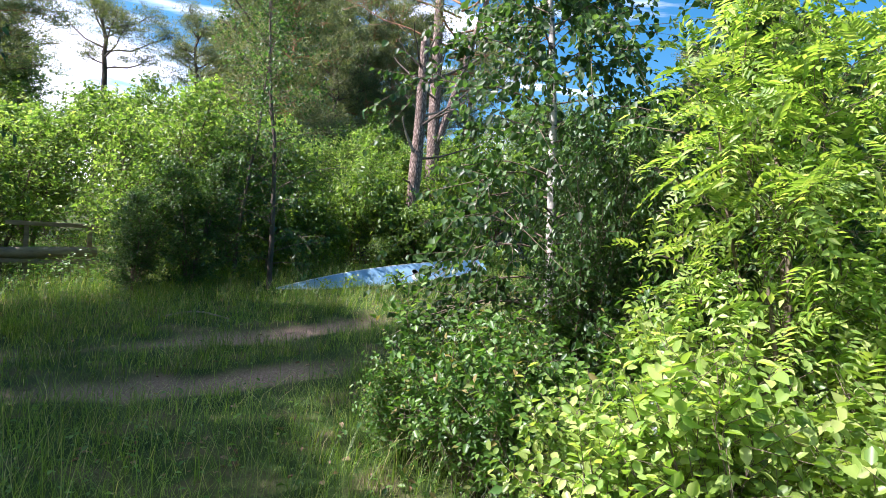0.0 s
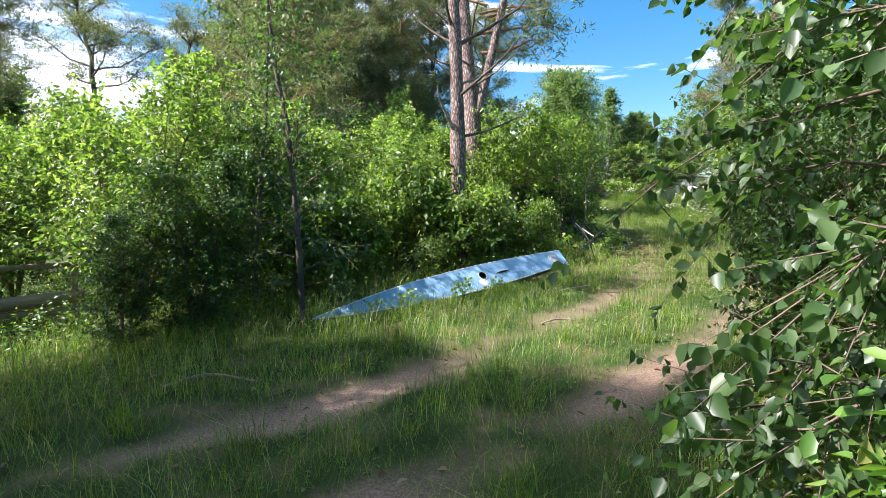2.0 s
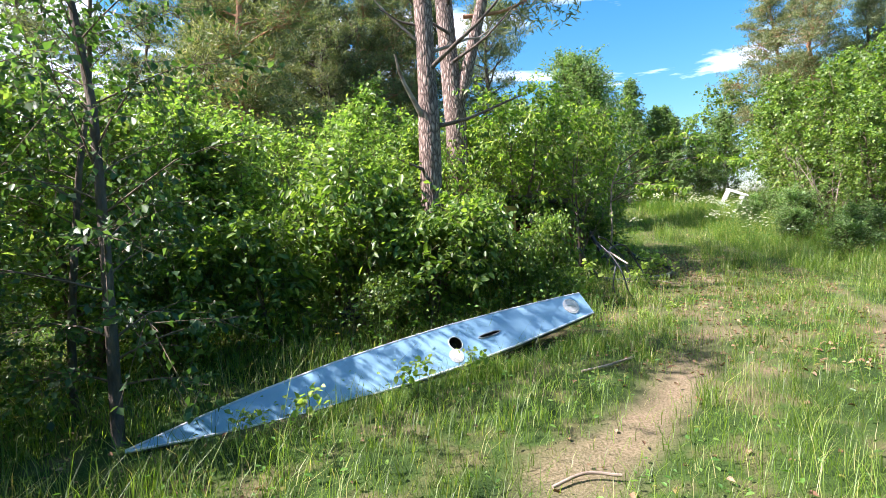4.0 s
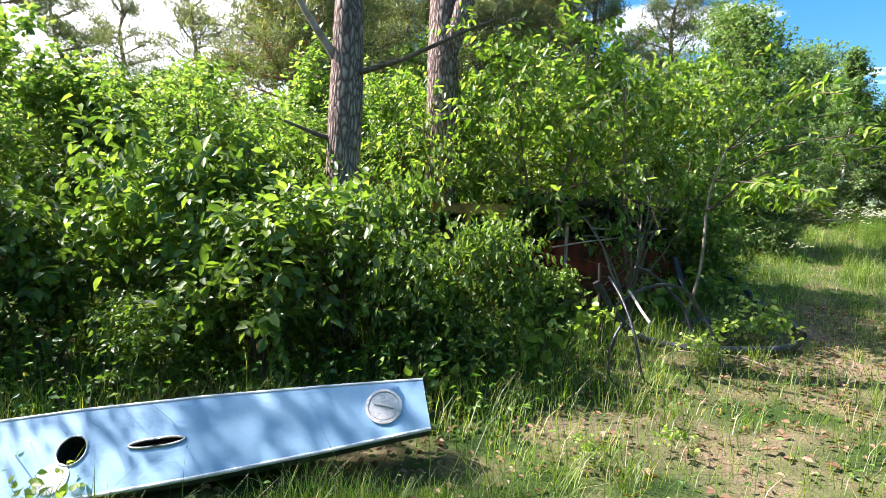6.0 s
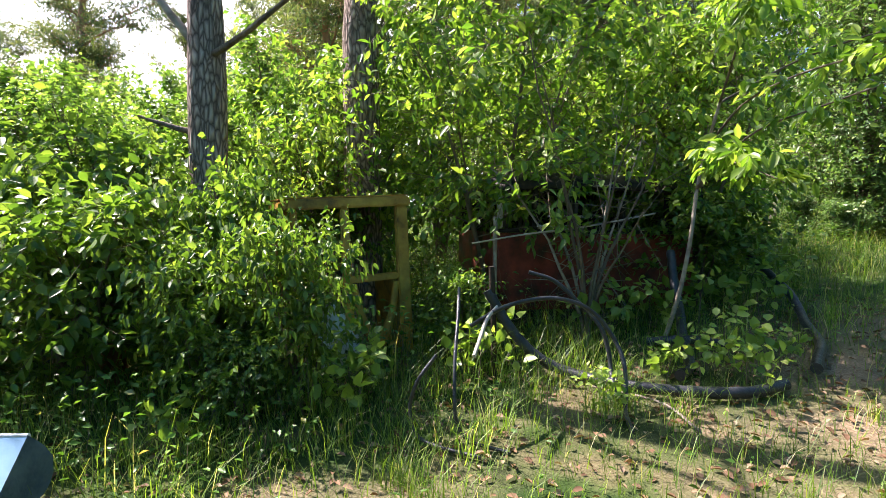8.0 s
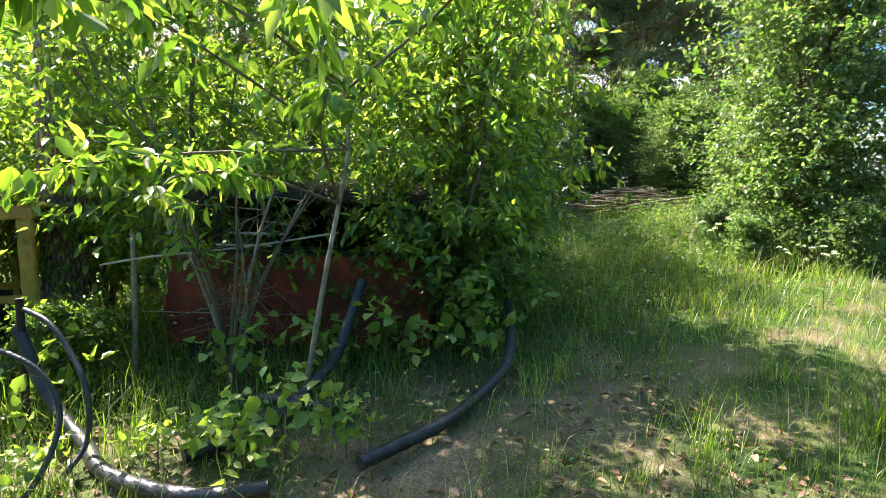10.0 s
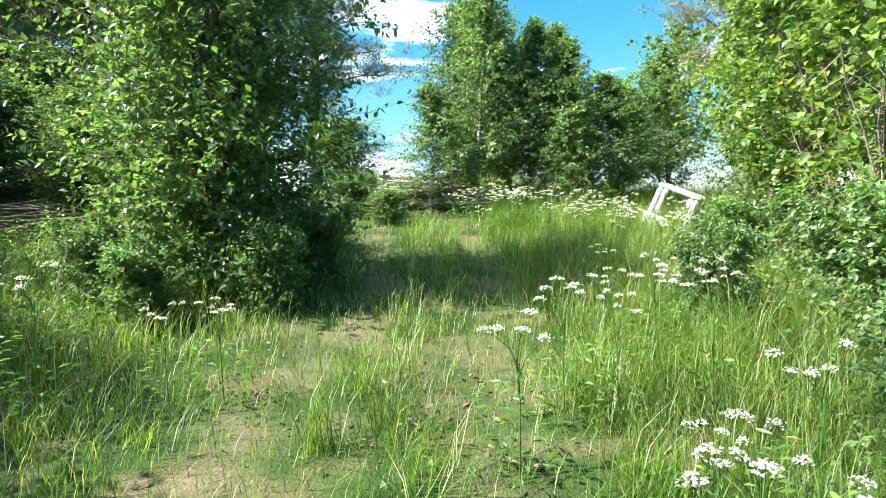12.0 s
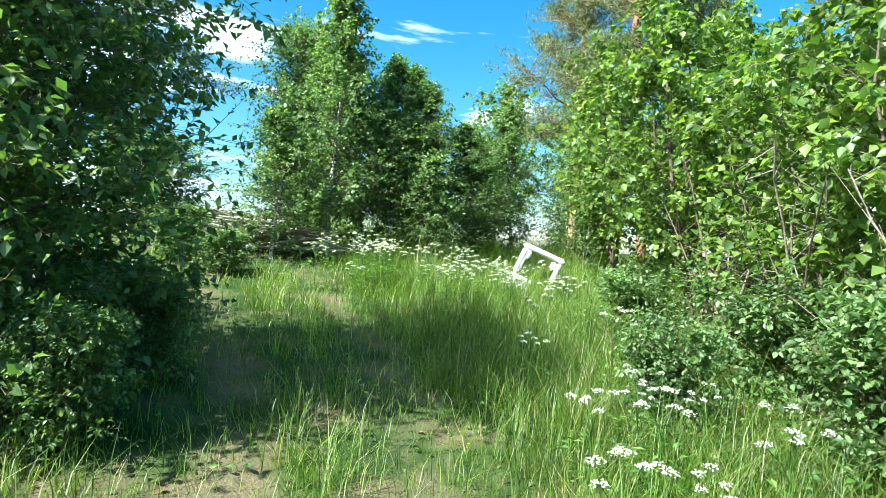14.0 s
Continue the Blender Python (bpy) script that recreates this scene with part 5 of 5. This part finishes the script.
for x, y, turn, size, tall in [(2.2, 5.4, 60, 0.9, 0.95), (1.4, 6.0, 190, 0.55, 0.7), (2.3, 7.0, 280, 0.8, 0.9), (4.3, 8.7, 150, 1.0, 1.05), (5.5, 10.2, 250, 1.1, 1.2), (6.7, 11.9, 20, 1.1, 1.2), (7.6, 13.8, 100, 1.1, 1.1), (4.1, 6.0, 200, 1.2, 1.2), (2.6, 3.9, 300, 1.0, 1.0),
                               (6.3, 8.0, 330, 1.3, 1.3), (8.4, 10.5, 45, 1.4, 1.35), (8.9, 15.6, 190, 1.1, 1.1), (4.5, 3.0, 80, 1.3, 1.2), (0.9, 3.45, 130, 0.45, 0.75)]:
    again(D_A, x, y, turn, size, tall)
for x, y, turn, size, tall in [(-4.2, 9.2, 80, 0.75, 0.72), (-4.9, 8.8, 200, 0.6, 0.55)]:
    again(D_A, x, y, turn, size, tall, "dense bush with shade-darkened leaves beside the boat's bow")
G_A = tree("maple_tree", "bright leafy maple sapling stand", "tree", (10.6, 24.6), M_TWIG, M_MAPLE, 0, "trees right of the meadow", seed=81, h=4.7, r=1.6, clear=0.25,
           limbs=84, twigs=8, per=8, leaf=0.10, wide=0.85, kind="round", trunk_r=0.045, up=0.6, stems=4, spread=0.22, hang=0.4, twig_len=0.5)
for x, y, turn, size, tall in [(12.2, 28.4, 60, 1.05, 1.05), (9.7, 22.0, 140, 0.95, 0.95), (11.9, 22.9, 230, 1.2, 1.2), (13.4, 26.0, 310, 1.2, 1.2), (9.6, 19.6, 20, 0.75, 0.75), (15.2, 28.5, 100, 1.2, 1.2), (11.6, 20.0, 200, 1.2, 1.1)]:
    again(G_A, x, y, turn, size, tall)
N_A = tree("shrub", "mixed low thicket beside the meadow", "shrub", (8.5, 20.9), M_TWIG, M_BIRCH, 0, "low thicket", seed=83, h=1.25, r=0.85, clear=0.04,
           limbs=80, twigs=7, per=9, leaf=0.055, wide=0.65, kind="wide", trunk_r=0.015, up=0.8, stems=7, spread=0.4, hang=0.2, twig_len=0.5, fine=True)
for x, y, turn, size, tall in [(7.6, 19.7, 70, 0.75, 0.65), (7.6, 21.9, 110, 0.6, 0.66), (3.0, 22.0, 50, 0.6, 0.5), (3.9, 22.3, 150, 0.5, 0.55), (2.3, 22.4, 260, 0.55, 0.6), (4.2, 23.3, 20, 0.55, 0.6), (8.9, 22.2, 160, 1.0, 0.9), (8.3, 18.6, 250, 0.9, 0.8), (9.3, 24.2, 340, 0.9, 0.75), (7.5, 17.6, 30, 0.75, 0.6), (4.6, 27.4, 100, 0.7, 0.45), (3.9, 28.2, 200, 0.9, 0.6)]:
    again(N_A, x, y, turn, size, tall)


def dead_tangle(x, y, seed):
    e = placed("dead_shrub", "bare dead shrub with tangled grey branches", "shrub", x, y, (1, 0), 0, (0, 0), "dead shrubs")
    g = np.random.default_rng(seed)
    for k in range(9):
        a, h = g.uniform(0, 6.28), g.uniform(1.2, 2.6)
        out = np.array([math.cos(a), math.sin(a), 0]) * g.uniform(0.3, 1.1)
        q = np.linspace(0, 1, 8)[:, None]
        line = np.array([0, 0, h]) * q + out * q ** 1.6 + np.cumsum(g.normal(0, 0.035, (8, 3)), 0) * q - [0, 0, 0.08]
        b = Geo()
        tube(b, line, np.linspace(0.02, 0.005, 8), 6)
        st = g.uniform(0.25, 1, 14)
        a0 = np.stack([np.interp(st, q[:, 0], line[:, c]) for c in range(3)], 1)
        sticks(b, a0, a0 + g.normal(0, 0.24, (14, 3)) + [0, 0, 0.08], 0.005, 0.002)
        geo_part("branch", b, M_LOG if k % 2 else M_TWIG, e)


for x, y, seed in [(9.4, 22.3, 7), (10.0, 23.6, 8), (9.2, 20.9, 9), (10.6, 21.6, 10), (1.65, 16.2, 11)]:
    dead_tangle(x, y, seed)

# the wood that closes the view all round
for k in range(46):
    a = k / 46 * 2 * math.pi
    if 1.38 < a < 1.72:
        continue
    rr = 27 + 7 * ((k * 7) % 5) / 5
    x, y = 2 + rr * math.cos(a), 15 + rr * math.sin(a)
    again((S_B, K_A, G_A)[k % 3], x, y, k * 67, 1.7, 1.45 + 0.25 * ((k * 3) % 4) / 4, "leafy tree of the wood's edge")
for k in range(14):
    a = k / 14 * 2 * math.pi + 0.2
    if 0.6 < a < 2.6:
        continue
    again((P_A, P_B, P_C)[k % 3], 2 + 34 * math.cos(a), 14 + 34 * math.sin(a), k * 51, 0.9)

# unseen trees added left of the track to throw shade over its start
for x, y, turn, size in [(-5.2, 4.4, 120, 1.2), (-6.0, 2.7, 300, 1.2), (-7.2, 5.4, 40, 1.2), (-4.7, 2.2, 10, 1.0)]:
    again(D_A, x, y, turn, size, size * 1.9, "tall unseen bush shading the start of the track")


# ---- overhanging cherry with its bent stem ----
def cherry_sapling():
    e = tagged(new("cherry_sapling"), "young cherry reaching out over the track with long drooping leaves", "tree")
    g = np.random.default_rng(91)
    stem = Geo()
    tube(stem, flow([(2.22, 16.5, -0.08), (2.36, 16.52, 0.45), (2.42, 16.58, 0.9), (2.44, 16.66, 1.3), (2.5, 16.7, 1.65), (2.62, 16.6, 2.0)], 24), np.linspace(0.021, 0.012, 24), 9)
    geo_part("trunk", stem, M_LOG, e, "grey bent stem")
    crown = Geo()
    for pts in ([(2.44, 16.66, 1.3), (2.9, 16.3, 1.7), (3.33, 16.1, 1.85), (4.0, 15.75, 2.0), (4.55, 15.45, 1.9)], [(2.5, 16.7, 1.65), (3.0, 15.9, 1.95), (3.6, 15.3, 2.05), (4.1, 14.95, 1.95)],
                [(2.44, 16.66, 1.3), (2.75, 16.0, 1.5), (3.0, 15.55, 1.52), (3.3, 15.35, 1.4)], [(2.62, 16.6, 2.0), (3.2, 16.8, 2.3), (3.9, 16.6, 2.4), (4.5, 16.3, 2.3)], [(2.5, 16.7, 1.65), (2.9, 15.6, 1.62), (3.2, 15.0, 1.55)],
                [(2.62, 16.6, 2.0), (2.9, 15.9, 2.3), (3.1, 15.2, 2.4), (3.3, 14.6, 2.3)]):
        line = flow(pts, 26)
        b = Geo()
        tube(b, line, np.linspace(0.011, 0.003, 26), 6)
        geo_part("branch", b, M_TWIG, e)
        st = g.uniform(0.25, 1.0, 34)
        a0 = np.stack([np.interp(st, np.linspace(0, 1, 26), line[:, c]) for c in range(3)], 1)
        tw = unit(g.normal(0, 1, (34, 3)) * [1, 1, 0.4] + [0, 0, 0.1])
        b0 = a0 + tw * g.uniform(0.06, 0.24, 34)[:, None]
        sticks(stem, a0, b0, 0.002, 0.001)
        per = 5
        k = np.repeat(np.arange(34), per)
        w = g.uniform(0.2, 1.0, 34 * per)[:, None]
        n = 34 * per
        ln = g.uniform(0.07, 0.12, n)
        leaves(crown, a0[k] + (b0 - a0)[k] * w, tw[k] * 0.5 + g.normal(0, 0.5, (n, 3)) + [0, 0, -0.55], g.normal(0, 0.5, (n, 3)) + [0, 0, 1.0], ln, ln * 0.46, True)
    geo_part("crown", crown, M_CHERRY, e, smooth=False)


cherry_sapling()

# ---- seedlings by the hoses and the boat ----
Q_A = tree("maple_seedling", "small maple seedling with bright yellow-green leaves", "seedling", (2.75, 15.75), M_TWIG, M_ROWAN, 0, "seedlings", seed=95, h=0.26, r=0.17, clear=0.3,
           limbs=8, twigs=2, per=3, leaf=0.075, wide=0.85, kind="round", trunk_r=0.005, up=0.5, hang=0.1, twig_len=0.35, fine=True)
for x, y, turn, size in [(2.95, 16.05, 60, 1.2), (3.05, 15.75, 150, 0.9), (2.6, 15.5, 240, 0.8), (3.15, 16.3, 10, 0.8), (2.45, 14.9, 100, 0.7), (1.75, 12.6, 80, 0.45), (2.2, 12.9, 170, 0.5), (2.3, 15.05, 20, 0.6),
                         (-0.8, 11.12, 20, 0.7), (-0.45, 11.2, 130, 0.5), (-2.0, 9.85, 200, 0.6), (0.6, 13.0, 10, 1.0), (-0.8, 10.5, 250, 0.9), (-0.3, 10.9, 40, 0.7), (-1.6, 10.0, 300, 0.8),
                         (1.8, 16.25, 20, 1.4), (2.35, 17.1, 190, 1.5), (0.85, 14.15, 80, 1.4), (1.5, 14.8, 220, 1.3), (1.15, 15.2, 10, 1.5), (2.05, 16.7, 140, 1.3), (1.2, 13.9, 300, 1.3), (2.75, 17.6, 30, 1.4)]:
    again(Q_A, x, y, turn, size)


def undergrowth():
    """Leafy tangle at the feet of the bushes."""
    g = np.random.default_rng(97)
    n = 150000
    x, y = g.uniform(-12, 14, n), g.uniform(2, 30, n)
    trk = np.minimum(near(x, y, RUT_L), near(x, y, RUT_R))
    wd = near(x, y, WALK)
    left = (trk > 1.35) & ((x < 3.0) & (y > 11.2 + 0.25 * np.clip(x + 3, 0, 9)) | (x < -3.3) & (y > 8.2)) & ~((x > 1.2) & (x < 4.2) & (y > 13.5) & (y < 17.3)) & (y - 0.68 * x > 11.9)
    right = (trk > 0.85) & (wd > 0.9) & (x > 0.2) & (y < 14) & (x - 0.62 * y > -2.3)
    far = (x > 7.4) & (y > 16.5) & (y < 24 + 0.4 * x) & (x > 7.4 + 0.25 * np.clip(y - 21, 0, 9))
    ok = (left | right | far) & (near(x, y, BOAT) > 0.5)
    x, y = x[ok], y[ok]
    n = len(x)
    top = np.clip(0.45 + 0.35 * ripple(x * 1.1, y * 1.2), 0.12, 0.9)
    z = gz(x, y) + top * g.uniform(0, 1, n) ** 0.8
    a = g.uniform(0, 6.28, n)
    ls = g.uniform(0.035, 0.075, n)
    geo = Geo()
    leaves(geo, np.stack([x, y, z], 1), np.stack([np.cos(a), np.sin(a), g.uniform(-0.5, 0.4, n)], 1), g.normal(0, 0.45, (n, 3)) + [0, 0, 1], ls, ls * 0.58)
    k = g.choice(n, n // 14, False)
    p0 = np.stack([x[k], y[k], gz(x[k], y[k]) - 0.02], 1)
    tagged(new("undergrowth", geo.mesh("undergrowth", M_HERB, False)), "tangle of low leafy plants under the bushes", "undergrowth", kind="stuff")
    geo = Geo()
    sticks(geo, p0, p0 + np.stack([g.normal(0, 0.08, len(k)), g.normal(0, 0.08, len(k)), top[k] * 0.9], 1), 0.003, 0.0012)
    tagged(new("undergrowth_stalks", geo.mesh("undergrowth_stalks", M_TWIG)), "thin brown stalks of the undergrowth", "undergrowth", kind="stuff")


undergrowth()
